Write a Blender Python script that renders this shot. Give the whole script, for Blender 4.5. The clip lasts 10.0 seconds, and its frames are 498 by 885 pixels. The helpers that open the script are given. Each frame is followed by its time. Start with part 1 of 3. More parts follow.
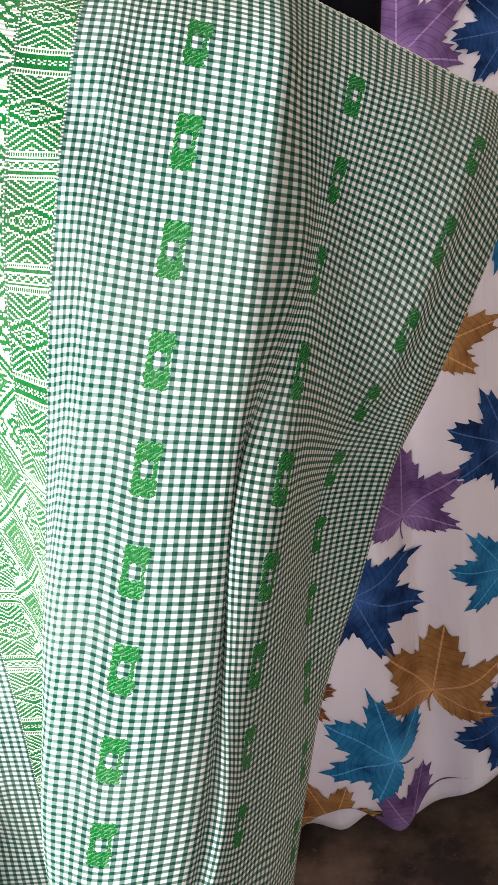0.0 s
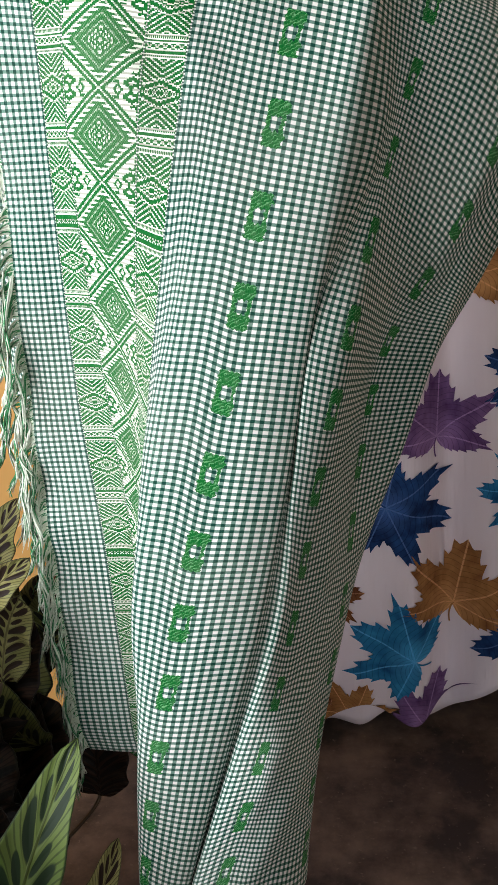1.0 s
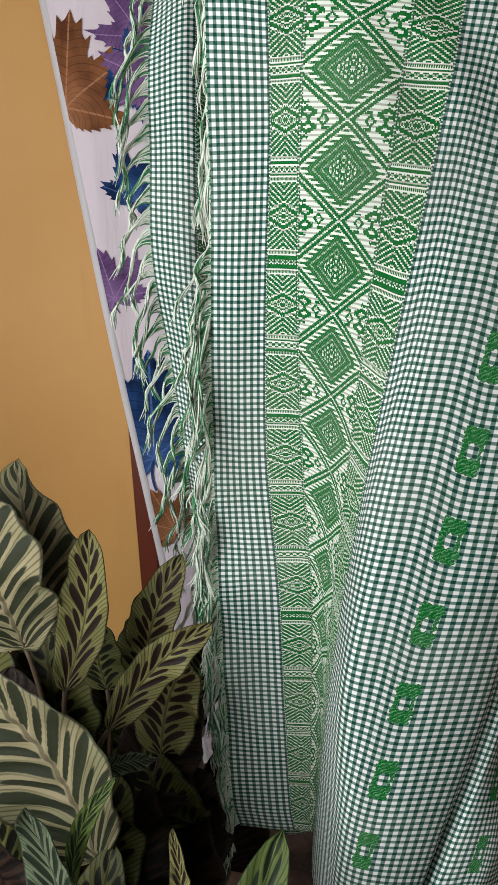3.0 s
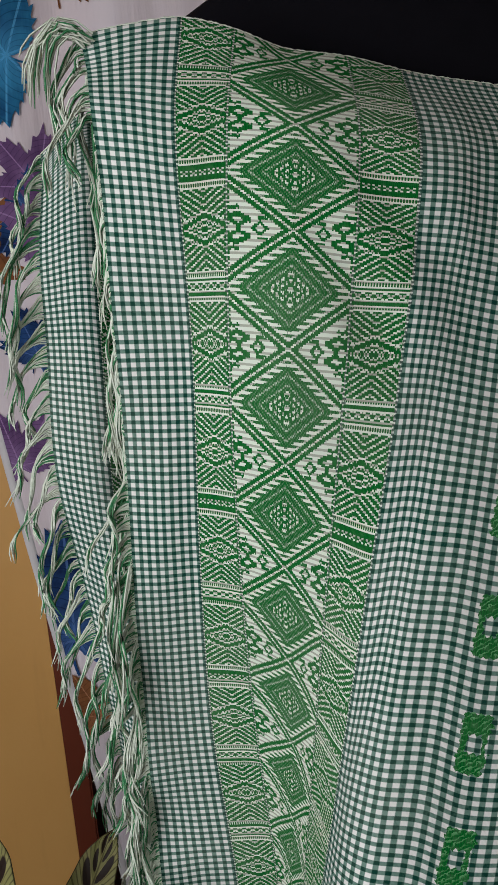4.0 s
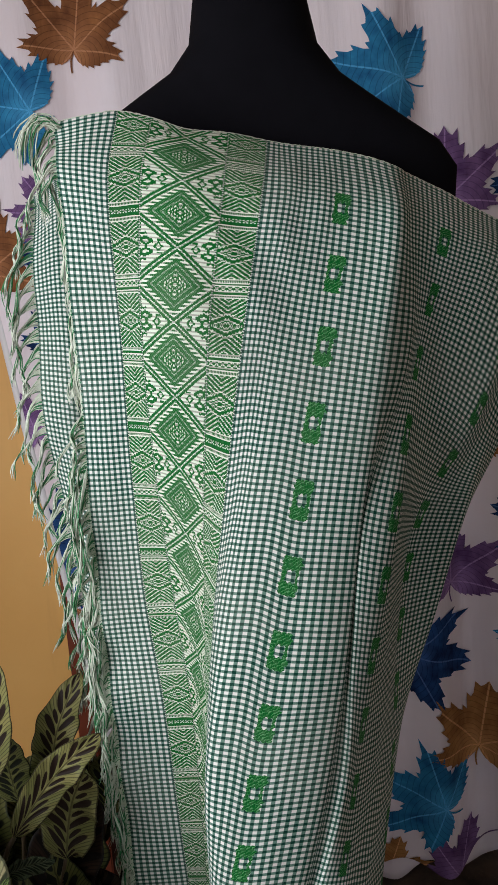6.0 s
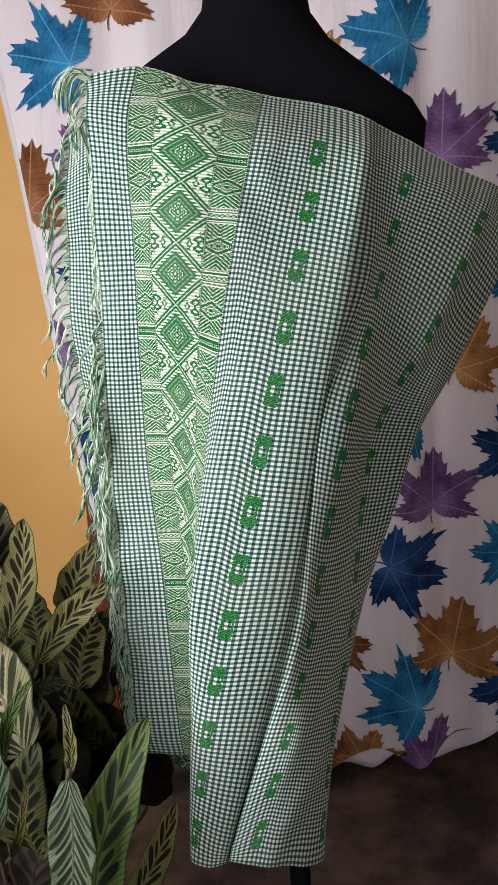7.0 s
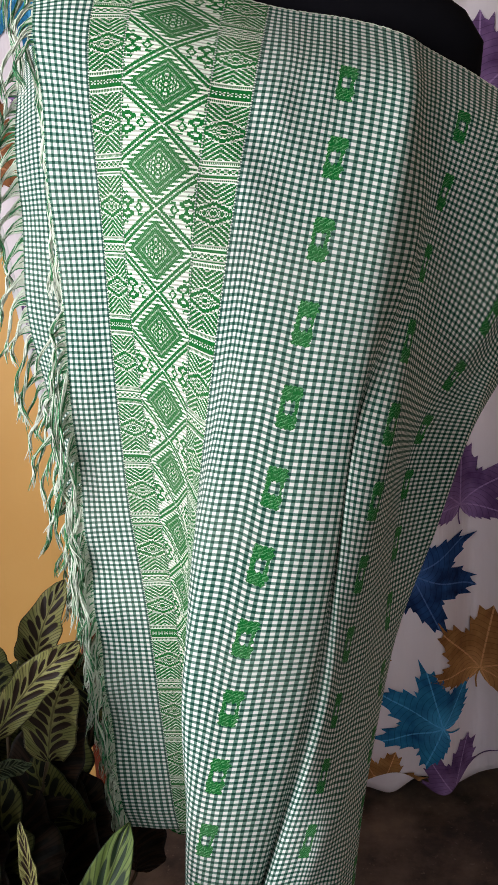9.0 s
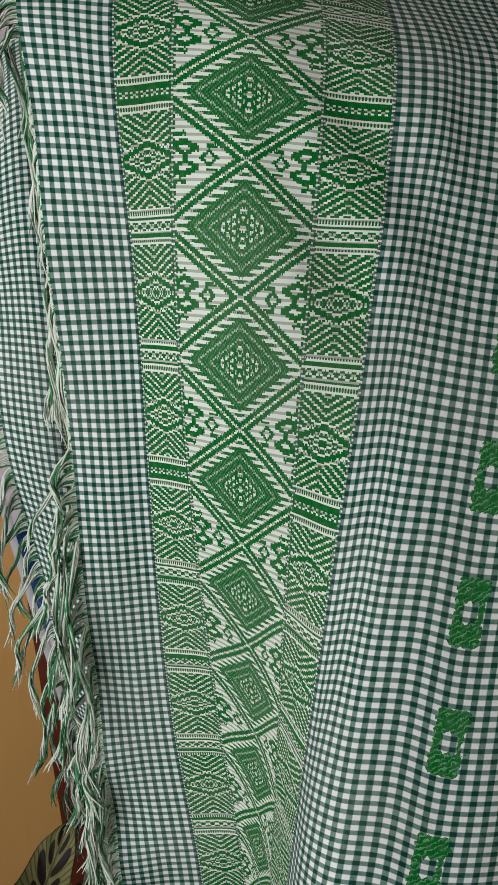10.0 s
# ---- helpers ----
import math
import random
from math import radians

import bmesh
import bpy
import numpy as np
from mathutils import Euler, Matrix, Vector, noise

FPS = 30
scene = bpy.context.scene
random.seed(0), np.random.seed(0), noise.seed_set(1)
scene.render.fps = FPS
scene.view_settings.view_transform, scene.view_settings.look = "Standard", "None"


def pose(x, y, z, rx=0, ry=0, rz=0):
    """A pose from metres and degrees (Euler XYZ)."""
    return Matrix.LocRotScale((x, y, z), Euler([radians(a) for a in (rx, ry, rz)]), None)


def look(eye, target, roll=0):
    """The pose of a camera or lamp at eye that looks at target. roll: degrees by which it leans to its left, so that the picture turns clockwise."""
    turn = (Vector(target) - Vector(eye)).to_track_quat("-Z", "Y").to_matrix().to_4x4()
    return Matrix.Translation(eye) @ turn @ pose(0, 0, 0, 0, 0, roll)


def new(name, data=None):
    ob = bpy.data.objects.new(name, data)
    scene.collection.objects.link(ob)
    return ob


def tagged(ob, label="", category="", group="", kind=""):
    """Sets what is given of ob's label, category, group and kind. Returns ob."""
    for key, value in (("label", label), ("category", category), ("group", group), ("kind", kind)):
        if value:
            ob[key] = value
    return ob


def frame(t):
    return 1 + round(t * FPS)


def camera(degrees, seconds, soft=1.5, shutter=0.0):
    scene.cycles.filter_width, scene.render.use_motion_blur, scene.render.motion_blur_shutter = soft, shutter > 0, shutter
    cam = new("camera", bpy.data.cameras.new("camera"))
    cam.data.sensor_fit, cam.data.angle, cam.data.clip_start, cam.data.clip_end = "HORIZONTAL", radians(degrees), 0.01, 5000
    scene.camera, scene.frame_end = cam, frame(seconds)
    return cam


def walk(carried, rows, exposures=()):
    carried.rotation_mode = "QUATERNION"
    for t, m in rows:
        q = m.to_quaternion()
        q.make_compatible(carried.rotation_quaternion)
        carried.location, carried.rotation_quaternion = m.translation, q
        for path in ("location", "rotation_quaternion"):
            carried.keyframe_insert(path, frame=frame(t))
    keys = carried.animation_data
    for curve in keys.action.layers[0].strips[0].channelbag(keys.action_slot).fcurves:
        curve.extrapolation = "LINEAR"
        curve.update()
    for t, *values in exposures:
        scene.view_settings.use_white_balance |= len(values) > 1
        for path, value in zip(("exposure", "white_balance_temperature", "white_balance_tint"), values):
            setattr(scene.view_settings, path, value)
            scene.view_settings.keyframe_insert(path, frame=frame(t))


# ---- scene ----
cam = camera(34.4, 10.0)
PATH = [
    (0, (0.003, 0.004, 1.195), (-0.055, 1.941, 0.701), -6.1),
    (0.5, (-0.021, -0.079, 1.145), (-0.098, 1.853, 0.634), -5.2),
    (1, (-0.041, -0.149, 1.124), (-0.171, 1.767, 0.565), -3.2),
    (1.5, (-0.073, -0.206, 1.108), (-0.263, 1.709, 0.563), -1.3),
    (2, (-0.113, -0.212, 1.112), (-0.347, 1.694, 0.555), -1.8),
    (2.2, (-0.150, -0.198, 1.120), (-0.418, 1.702, 0.557), -1.8),
    (3.3, (-0.252, -0.038, 1.161), (-0.296, 1.911, 0.715), -3.4),
    (3.5, (-0.261, 0.001, 1.195), (-0.226, 1.954, 0.766), -4.0),
    (4, (-0.242, 0.071, 1.249), (-0.203, 2.048, 0.952), -5.5),
    (4.5, (-0.221, 0.097, 1.265), (-0.215, 2.082, 1.018), -6.7),
    (5, (-0.210, 0.036, 1.246), (-0.188, 2.019, 0.987), -7.3),
    (5.5, (-0.157, -0.124, 1.200), (-0.193, 1.854, 0.907), -6.1),
    (5.7, (-0.135, -0.177, 1.204), (-0.175, 1.808, 0.961), -5.9),
    (6.8, (-0.054, -0.374, 1.170), (-0.22, 1.595, 0.859), -3.3),
    (7, (-0.044, -0.433, 1.144), (-0.201, 1.533, 0.814), -3.3),
    (7.5, (-0.058, -0.518, 1.111), (-0.279, 1.436, 0.745), -2.9),
    (8, (-0.079, -0.49, 1.098), (-0.354, 1.441, 0.655), -1.4),
    (8.5, (-0.061, -0.364, 1.107), (-0.268, 1.559, 0.601), -2.7),
    (9, (-0.073, -0.178, 1.177), (-0.220, 1.768, 0.736), -3.8),
    (9.5, (-0.151, 0.018, 1.224), (-0.320, 1.985, 0.906), -4.1),
    (10, (-0.208, 0.130, 1.233), (-0.193, 2.094, 0.861), -5.5),
]

EXPOSURE = 0.0
STOPS = ((0.0, 1.14), (0.5, 0.66), (1.0, 0.40), (1.5, 0.06), (2.0, -0.02), (3.5, -0.65), (4.0, -0.92), (4.5, -0.90), (5.5, -0.65), (7.0, 0.02), (7.5, 0.23), (8.0, 0.25), (8.5, 0.15), (9.0, 0.08), (9.5, -0.5), (10.0, -0.85))
walk(cam, [(t, look(eye, target, roll)) for t, eye, target, roll in PATH], [(t, EXPOSURE + e) for t, e in STOPS])

# ---- world and light ----
world = bpy.data.worlds.new("sky")
scene.world = world
world.use_nodes = True
sky = world.node_tree.nodes.new("ShaderNodeTexSky")
sky.sky_type, sky.sun_disc = "NISHITA", False
sky.sun_elevation, sky.sun_rotation = radians(40), radians(200)
back = world.node_tree.nodes["Background"]
back.inputs["Strength"].default_value = 0.12
world.node_tree.links.new(sky.outputs[0], back.inputs[0])


def window_light(name, place, target, width, height, watts, colour):
    lamp = bpy.data.lights.new(name, "AREA")
    lamp.shape, lamp.size, lamp.size_y, lamp.energy, lamp.color = "RECTANGLE", width, height, watts, colour
    ob = new(name, lamp)
    ob.matrix_world = look(place, target)
    return ob


window_light("window_daylight", (-1.20, -0.28, 1.24), (-0.15, 0.70, 0.95), 1.0, 1.45, 33, (0.93, 0.97, 1.0))
# added fill from the south, brightens curtain and cloth; no source seen there
window_light("south_fill_light", (0.6, -2.92, 1.05), (0.3, 0.0, 1.0), 0.9, 1.9, 13, (0.95, 0.97, 1.0))



# ---- material tools ----
class Ex:
    """A value in a node tree that can be added, multiplied and compared."""

    def __init__(self, tree, socket):
        self.tree, self.socket = tree, socket

    def op(self, kind, *others, clamp=False):
        node = self.tree.nodes.new("ShaderNodeMath")
        node.operation, node.use_clamp = kind, clamp
        for slot, value in zip(node.inputs, (self, *others)):
            if isinstance(value, Ex):
                self.tree.links.new(value.socket, slot)
            else:
                slot.default_value = value
        return Ex(self.tree, node.outputs[0])

    def __add__(self, o): return self.op("ADD", o)
    def __radd__(self, o): return self.op("ADD", o)
    def __sub__(self, o): return self.op("SUBTRACT", o)
    def __rsub__(self, o): return (self * -1.0) + o
    def __mul__(self, o): return self.op("MULTIPLY", o)
    def __rmul__(self, o): return self.op("MULTIPLY", o)
    def __truediv__(self, o): return self.op("DIVIDE", o)
    def less(self, o): return self.op("LESS_THAN", o)
    def more(self, o): return self.op("GREATER_THAN", o)
    def abs(self): return self.op("ABSOLUTE")
    def fract(self): return self.op("FRACT")
    def floor(self): return self.op("FLOOR")
    def min(self, o): return self.op("MINIMUM", o)
    def max(self, o): return self.op("MAXIMUM", o)
    def clip(self): return self.op("ADD", 0.0, clamp=True)
    def inv(self): return 1.0 - self

    def soft(self, edge, width):
        """0 below edge, 1 above it, with a soft step."""
        return ((self - (edge - width / 2)) * (1.0 / width)).clip()


def material(name, rough=0.8, metal=0.0, spec=0.3):
    m = bpy.data.materials.new(name)
    m.use_nodes = True
    b = m.node_tree.nodes["Principled BSDF"]
    b.inputs["Roughness"].default_value, b.inputs["Metallic"].default_value = rough, metal
    b.inputs["Specular IOR Level"].default_value = spec
    return m, m.node_tree, b


def coords(tree, kind="Object"):
    return tree.nodes.new("ShaderNodeTexCoord").outputs[kind]


def uv(tree):
    split = tree.nodes.new("ShaderNodeSeparateXYZ")
    tree.links.new(coords(tree, "UV"), split.inputs[0])
    return Ex(tree, split.outputs[0]), Ex(tree, split.outputs[1])


def grain(tree, scale, detail=4.0, vector=None, rough=0.55, stretch=None):
    node = tree.nodes.new("ShaderNodeTexNoise")
    node.inputs["Scale"].default_value, node.inputs["Detail"].default_value = scale, detail
    node.inputs["Roughness"].default_value = rough
    source = vector or coords(tree)
    if stretch:
        mapping = tree.nodes.new("ShaderNodeMapping")
        mapping.inputs["Scale"].default_value = stretch
        tree.links.new(source, mapping.inputs[0])
        source = mapping.outputs[0]
    tree.links.new(source, node.inputs["Vector"])
    return Ex(tree, node.outputs["Fac"])


def blend(tree, factor, a, b):
    node = tree.nodes.new("ShaderNodeMix")
    node.data_type = "RGBA"
    if isinstance(factor, Ex):
        tree.links.new(factor.socket, node.inputs[0])
    else:
        node.inputs[0].default_value = factor
    for slot, value in ((node.inputs[6], a), (node.inputs[7], b)):
        if isinstance(value, tuple):
            slot.default_value = (*value, 1.0)
        else:
            tree.links.new(value, slot)
    return node.outputs[2]


def bump(tree, bsdf, height, strength, distance):
    node = tree.nodes.new("ShaderNodeBump")
    node.inputs["Strength"].default_value, node.inputs["Distance"].default_value = strength, distance
    tree.links.new(height.socket, node.inputs["Height"])
    tree.links.new(node.outputs[0], bsdf.inputs["Normal"])


# ---- the woven cloth ----
CHECK, PERIOD, END = 0.0064, 0.0775, 1.30
GREEN, WHITE, SILK = (0.004, 0.046, 0.031), (0.85, 0.82, 0.79), (0.0010, 0.145, 0.019)


def woven_cloth():
    m, tree, bsdf = material("handwoven_cotton", 0.9, spec=0.1)
    u0, v = uv(tree)
    u = u0.min(END - u0)
    wob = grain(tree, 260.0, 2.0) - 0.5
    # gingham ground
    warp = ((u / CHECK).fract() - 0.5).abs().soft(0.266, 0.08)
    weft = ((v / CHECK).fract() - 0.5).abs().soft(0.266, 0.08)
    dyed = (1.0 - (1.0 - warp * 0.80) * (1.0 - weft * 0.80)) * (1.0 + wob * 0.22)
    # small brocade motifs in columns
    cu = ((u - 0.35) / 0.12 + 0.5).fract() - 0.5
    cv = ((v - 0.0115) / PERIOD + 0.5).fract() - 0.5
    p, q = cu * (0.12 / 0.0078) + wob * 0.25, cv * (PERIOD / 0.0205) + wob * 0.12
    p = p + q * 0.12
    a, b = p.abs(), q.abs()
    rag = wob * 0.5 + ((q * 7.0).floor() * 2.39).fract() * 0.22
    saw = ((p * 2.2 + 0.3).fract() - 0.5).abs() * 0.26
    heads = (b - saw).more(0.24) * (b + saw * 0.4).less(1.02) * (a + rag).less(1.04) * (a * 0.55 + b).less(1.42)
    sides = b.less(0.42) * ((p + 0.70 + wob * 0.3).abs().less(0.20)).max((p - 0.62 + wob * 0.3).abs().less(0.17))
    motif = heads.max(sides) * u.more(0.31) * v.more(0.05)
    stitch = ((p * 0.9 + q * 2.1 + wob * 0.5) * 2.4).fract().less(0.30) * (wob * 4.0 + 0.7).clip()
    # the broad band of lozenges
    c = (u - 0.169).abs() / 0.055
    pick = v * (1 / 0.0013)
    rows = (pick.floor() * 0.0013 - 0.0435) / PERIOD
    d = ((rows + 0.5).fract() - 0.5).abs() * 2.0
    cq = (c * 40.0).floor() / 40.0
    nick = ((c * 20.0).fract() - 0.5).abs() * 0.05
    lattice = d + cq * 0.84 - 1.0 + nick * 0.5
    lines = (lattice.abs() - 0.074).abs().less(0.052)
    core = d / 0.80 + cq / 0.93 + nick
    rings = ((core - 0.72).abs().less(0.017) * 0.65).max((core - 0.50).abs().less(0.015) * 0.65).max((core - 0.34).abs().less(0.036) * (cq * 12.0).fract().less(0.6)).max((core - 0.20).abs().less(0.03) * (cq * 16.0 + 0.4).fract().less(0.5))
    eye = core.less(0.07)
    slope = c * 0.055 + d * 0.039
    twill = (slope / 0.0034).fract().less(0.30) * core.more(0.40)
    tooth = (v / 0.0043).fract().less(0.5)
    lozenge = core.less(0.90 + tooth * 0.14) * (rings.max(eye)).inv() * (twill * 0.14).inv()
    far = (1.0 - d).abs()
    small = (cq - 0.48).abs() / 0.14 + far / 0.14
    stair = ((cq - 0.66) * 9.0).fract()
    hook = ((far - 0.09 - ((cq - 0.80).abs() - 0.07) * 0.6).abs().less(0.040)).max((far - 0.25 + ((cq - 0.83).abs()) * 0.55).abs().less(0.050)).max((far - 0.37 + (stair - 0.5).abs() * 0.08).abs().less(0.030) * cq.more(0.78))
    hook = (hook * cq.more(0.62)).max(cq.more(0.93) * (d * 11.0).fract().less(0.55)).max((cq - 0.80).abs().less(0.035) * far.less(0.09))
    corner = lattice.more(0.14) * ((far - 0.17).abs().less(0.030) * (cq - 0.40).abs().less(0.10)).max(hook).max((small - 0.75).abs().less(0.25))
    middle = lines.max(lozenge).max(corner).clip() * c.less(0.985)
    # narrow borders either side of it
    side = (u - 0.093).abs().min((u - 0.245).abs()) / 0.0205
    cross = ((side * 2.6 + 0.5).fract() - 0.5).abs() * 0.13
    bar = d.less(0.15) * ((cross - d).abs().less(0.016) * d.less(0.062)).inv() * ((d - 0.085).abs().less(0.012)).inv()
    fence = d.more(0.18) * d.less(0.245) * (u / 0.0020).fract().less(0.6)
    zig = ((side * 3.0).fract() - 0.5).abs() * 0.05
    chevron = d.more(0.275) * ((d * 0.039 + side * 0.0125 + zig * 0.012) / 0.0048).fract().less(0.68)
    flower = ((1.0 - d) * 2.9 + side * 0.60) + (((side * 5.0).fract() - 0.5).abs() - 0.25) * 0.25
    bloom = flower.less(0.86) * ((flower - 0.50).abs().less(0.06).max((flower - 0.24).abs().less(0.05))).inv()
    halo = flower.more(0.86) * flower.less(0.98)
    border = bar.max(fence).max(chevron * flower.more(0.98)).max(bloom) * halo.inv() * side.less(1.0)
    seam = ((u - 0.1135).abs().less(0.0018)).max((u - 0.2245).abs().less(0.0018)).max((u - 0.0715).abs().less(0.0014)).max((u - 0.2665).abs().less(0.0012))
    seam = seam * (v / 0.0028).fract().less(0.55)
    inside = u.more(0.0715) * u.less(0.2665)
    brocade = middle.max(border) * inside
    speck = (wob * 3.0 + 0.85).clip()
    ground = blend(tree, (dyed * 1.2).clip(), WHITE, (0.120, 0.224, 0.178))
    ground = blend(tree, dyed.soft(0.88, 0.14), ground, GREEN)
    plain = blend(tree, (v / 0.0043).fract().less(0.40) * 0.62, (0.76, 0.81, 0.70), (0.22, 0.22, 0.16))
    field = blend(tree, inside, ground, plain)
    field = blend(tree, seam * 0.85, field, GREEN)
    ends = (u / 0.00125).fract().less(0.35) * (0.6 + wob)
    floss = blend(tree, ends * 0.8, SILK, (0.0006, 0.046, 0.012))
    silk = blend(tree, stitch * 0.8, floss, (0.16, 0.42, 0.18))
    field = blend(tree, brocade * (0.95 + 0.05 * speck), field, floss)
    field = blend(tree, motif.clip() * 0.97, field, silk)
    soil = grain(tree, 7.0, 3.0)
    field = blend(tree, (soil - 0.45).clip() * 0.35, field, (0.50, 0.50, 0.42))
    tree.links.new(field, bsdf.inputs["Base Color"])
    thread = ((u / 0.0006).fract() - 0.5).abs() + ((v / 0.0006).fract() - 0.5).abs() + brocade * 1.2 + motif * 2.0
    bump(tree, bsdf, thread, 0.35, 0.0006)
    return m


def fringe_yarn():
    m, tree, bsdf = material("fringe_yarn", 0.9, spec=0.1)
    island = Ex(tree, tree.nodes.new("ShaderNodeNewGeometry").outputs["Random Per Island"])
    shade = blend(tree, island.more(0.68), (0.78, 0.81, 0.70), (0.05, 0.24, 0.10))
    shade = blend(tree, (grain(tree, 300.0, 2.0) - 0.4).clip(), shade, (0.30, 0.38, 0.24))
    tree.links.new(shade, bsdf.inputs["Base Color"])
    return m


def print_ink(name, dark, light):
    """A printed maple leaf: veins from the stalk, blotched dye."""
    m, tree, bsdf = material(name, 0.85, spec=0.15)
    x, y = uv(tree)
    angle = y.op("ARCTAN2", x)
    radius = (x * x + y * y).op("SQRT")
    vein = (((angle.abs() / 0.84).fract() - 0.0).abs().min(((angle.abs() / 0.84).fract() - 1.0).abs()) * radius).less(0.012)
    ribs = (((radius - angle.abs() * 0.25) * 11.0).fract() - 0.5).abs().less(0.06)
    wash = grain(tree, 26.0, 5.0)
    tone = blend(tree, (wash * 2.2 - 0.65).clip(), dark, light)
    tone = blend(tree, (0.42 - radius).clip() * 1.1, tone, tuple(min(1.0, v * 1.8 + 0.05) for v in light))
    tone = blend(tree, vein * 0.7, tone, tuple(min(1.0, v * 1.5 + 0.06) for v in light))
    tone = blend(tree, ribs * 0.45, tone, tuple(v * 0.5 for v in dark))
    tree.links.new(tone, bsdf.inputs["Base Color"])
    bump(tree, bsdf, grain(tree, 900.0, 2.0) * 0.04 + grain(tree, 24.0, 4.0, stretch=(1.0, 1.0, 0.10)), 0.6, 0.012)
    return m


def curtain_cloth():
    m, tree, bsdf = material("printed_curtain_cloth", 0.85, spec=0.15)
    wash = grain(tree, 5.0, 5.0, stretch=(1.0, 1.0, 0.35))
    tone = blend(tree, (wash * 2.0 - 0.6).clip(), (0.84, 0.71, 0.75), (0.89, 0.80, 0.88))
    tree.links.new(tone, bsdf.inputs["Base Color"])
    bump(tree, bsdf, grain(tree, 700.0, 2.0) * 0.04 + grain(tree, 24.0, 4.0, stretch=(1.0, 1.0, 0.10)), 0.6, 0.012)
    return m


def painted_wall(name, dark, light):
    m, tree, bsdf = material(name, 0.55, spec=0.35)
    wash = grain(tree, 2.2, 6.0)
    streak = grain(tree, 9.0, 4.0, stretch=(3.0, 3.0, 0.25))
    tone = blend(tree, (wash * 1.8 - 0.5).clip(), dark, light)
    tone = blend(tree, (streak * 4.0 - 2.5).clip() * 0.35, tone, tuple(v * 0.7 for v in dark))
    tree.links.new(tone, bsdf.inputs["Base Color"])
    bump(tree, bsdf, grain(tree, 60.0, 5.0), 0.25, 0.003)
    return m


def cement_floor():
    m, tree, bsdf = material("worn_cement_floor", 0.5, spec=0.4)
    wash, fine = grain(tree, 6.0, 8.0, rough=0.65), grain(tree, 90.0, 4.0)
    tone = blend(tree, (wash * 4.2 - 1.7).clip(), (0.036, 0.023, 0.018), (0.19, 0.125, 0.092))
    tone = blend(tree, fine.soft(0.66, 0.06) * 0.5, tone, (0.24, 0.17, 0.13))
    tree.links.new(tone, bsdf.inputs["Base Color"])
    tree.links.new((0.35 + wash * 0.4).socket, bsdf.inputs["Roughness"])
    bump(tree, bsdf, wash + fine * 0.3, 0.3, 0.004)
    return m


def plain_paint(name, tone, rough=0.6, vary=0.15, scale=8.0):
    m, tree, bsdf = material(name, rough)
    wash = grain(tree, scale, 5.0)
    tree.links.new(blend(tree, wash, tuple(v * (1 - vary) for v in tone), tuple(v * (1 + vary) for v in tone)), bsdf.inputs["Base Color"])
    bump(tree, bsdf, grain(tree, scale * 14, 3.0), 0.12, 0.001)
    return m


def calathea_skin(name, light, dark, feather=False):
    """Pale blade with dark blotches or long feathered stripes between its side veins."""
    m, tree, bsdf = material(name, 0.5, spec=0.16)
    across, along = uv(tree)
    a = across.abs()
    wob = grain(tree, 40.0, 3.0) - 0.5
    cell = (along - a * (0.44 - along * 0.18) + a * a * 0.08) * (11.0 if feather else 9.0) + across.more(0.0) * 0.5 + wob * 0.12 + 20.0
    f = cell.fract() - 0.5
    odd = (cell * 0.5).fract().more(0.5)
    # long dark ovals along every second side vein, short ones between them
    if feather:
        middle, half, thick = 0.46 - odd * 0.10, 0.56 - odd * 0.20, 0.42 - odd * 0.16
    else:
        middle, half, thick = 0.38 - odd * 0.10, 0.38 - odd * 0.16, 0.44 - odd * 0.12
    off = (a - middle) / half
    oval = (f * f) / (thick * thick) + off * off
    stripe = 1.0 - oval.soft(0.95, 0.30)
    stripe = stripe * a.soft(0.05, 0.03)
    f = f.abs()
    fine = ((cell * 3.0).fract() - 0.5).abs().soft(0.36, 0.10) * (a * 1.6).clip() * (1.0 - wob.abs())
    margin = a.soft(0.955, 0.03)
    midrib = 1.0 - a.soft(0.035, 0.02)
    patch = grain(tree, 9.0, 3.0)
    tone = blend(tree, (patch * 2.0 - 0.5).clip(), light, tuple(v * 0.62 for v in light))
    tone = blend(tree, ((cell.floor() * 0.618).fract() * 0.75 + a * 0.25).clip() * 0.7, tone, tuple(v * w for v, w in zip(light, (0.42, 0.55, 0.42))))
    tone = blend(tree, fine * 0.75, tone, tuple(0.5 * v + 0.12 * w for v, w in zip(dark, light)))
    tone = blend(tree, stripe.max(margin * 0.8).clip(), tone, dark)
    tone = blend(tree, midrib, tone, tuple(v * 0.35 for v in light))
    tree.links.new(tone, bsdf.inputs["Base Color"])
    bump(tree, bsdf, f + midrib, 0.5, 0.003)
    bsdf.inputs["Subsurface Weight"].default_value = 0.0
    return m


CLOTH, YARN, CURTAIN = woven_cloth(), fringe_yarn(), curtain_cloth()
INK = {
    "blue": print_ink("blue_ink", (0.010, 0.075, 0.20), (0.035, 0.26, 0.50)),
    "navy": print_ink("navy_ink", (0.004, 0.010, 0.045), (0.025, 0.085, 0.26)),
    "orange": print_ink("orange_ink", (0.22, 0.085, 0.030), (0.50, 0.24, 0.085)),
    "purple": print_ink("purple_ink", (0.095, 0.040, 0.13), (0.26, 0.14, 0.32)),
    "brown": print_ink("brown_ink", (0.12, 0.040, 0.018), (0.33, 0.13, 0.05)),
}
ORANGE = painted_wall("orange_wall_paint", (0.70, 0.36, 0.10), (0.80, 0.45, 0.15))
CREAM = painted_wall("cream_wall_paint", (0.46, 0.40, 0.34), (0.54, 0.48, 0.41))
FLOOR = cement_floor()
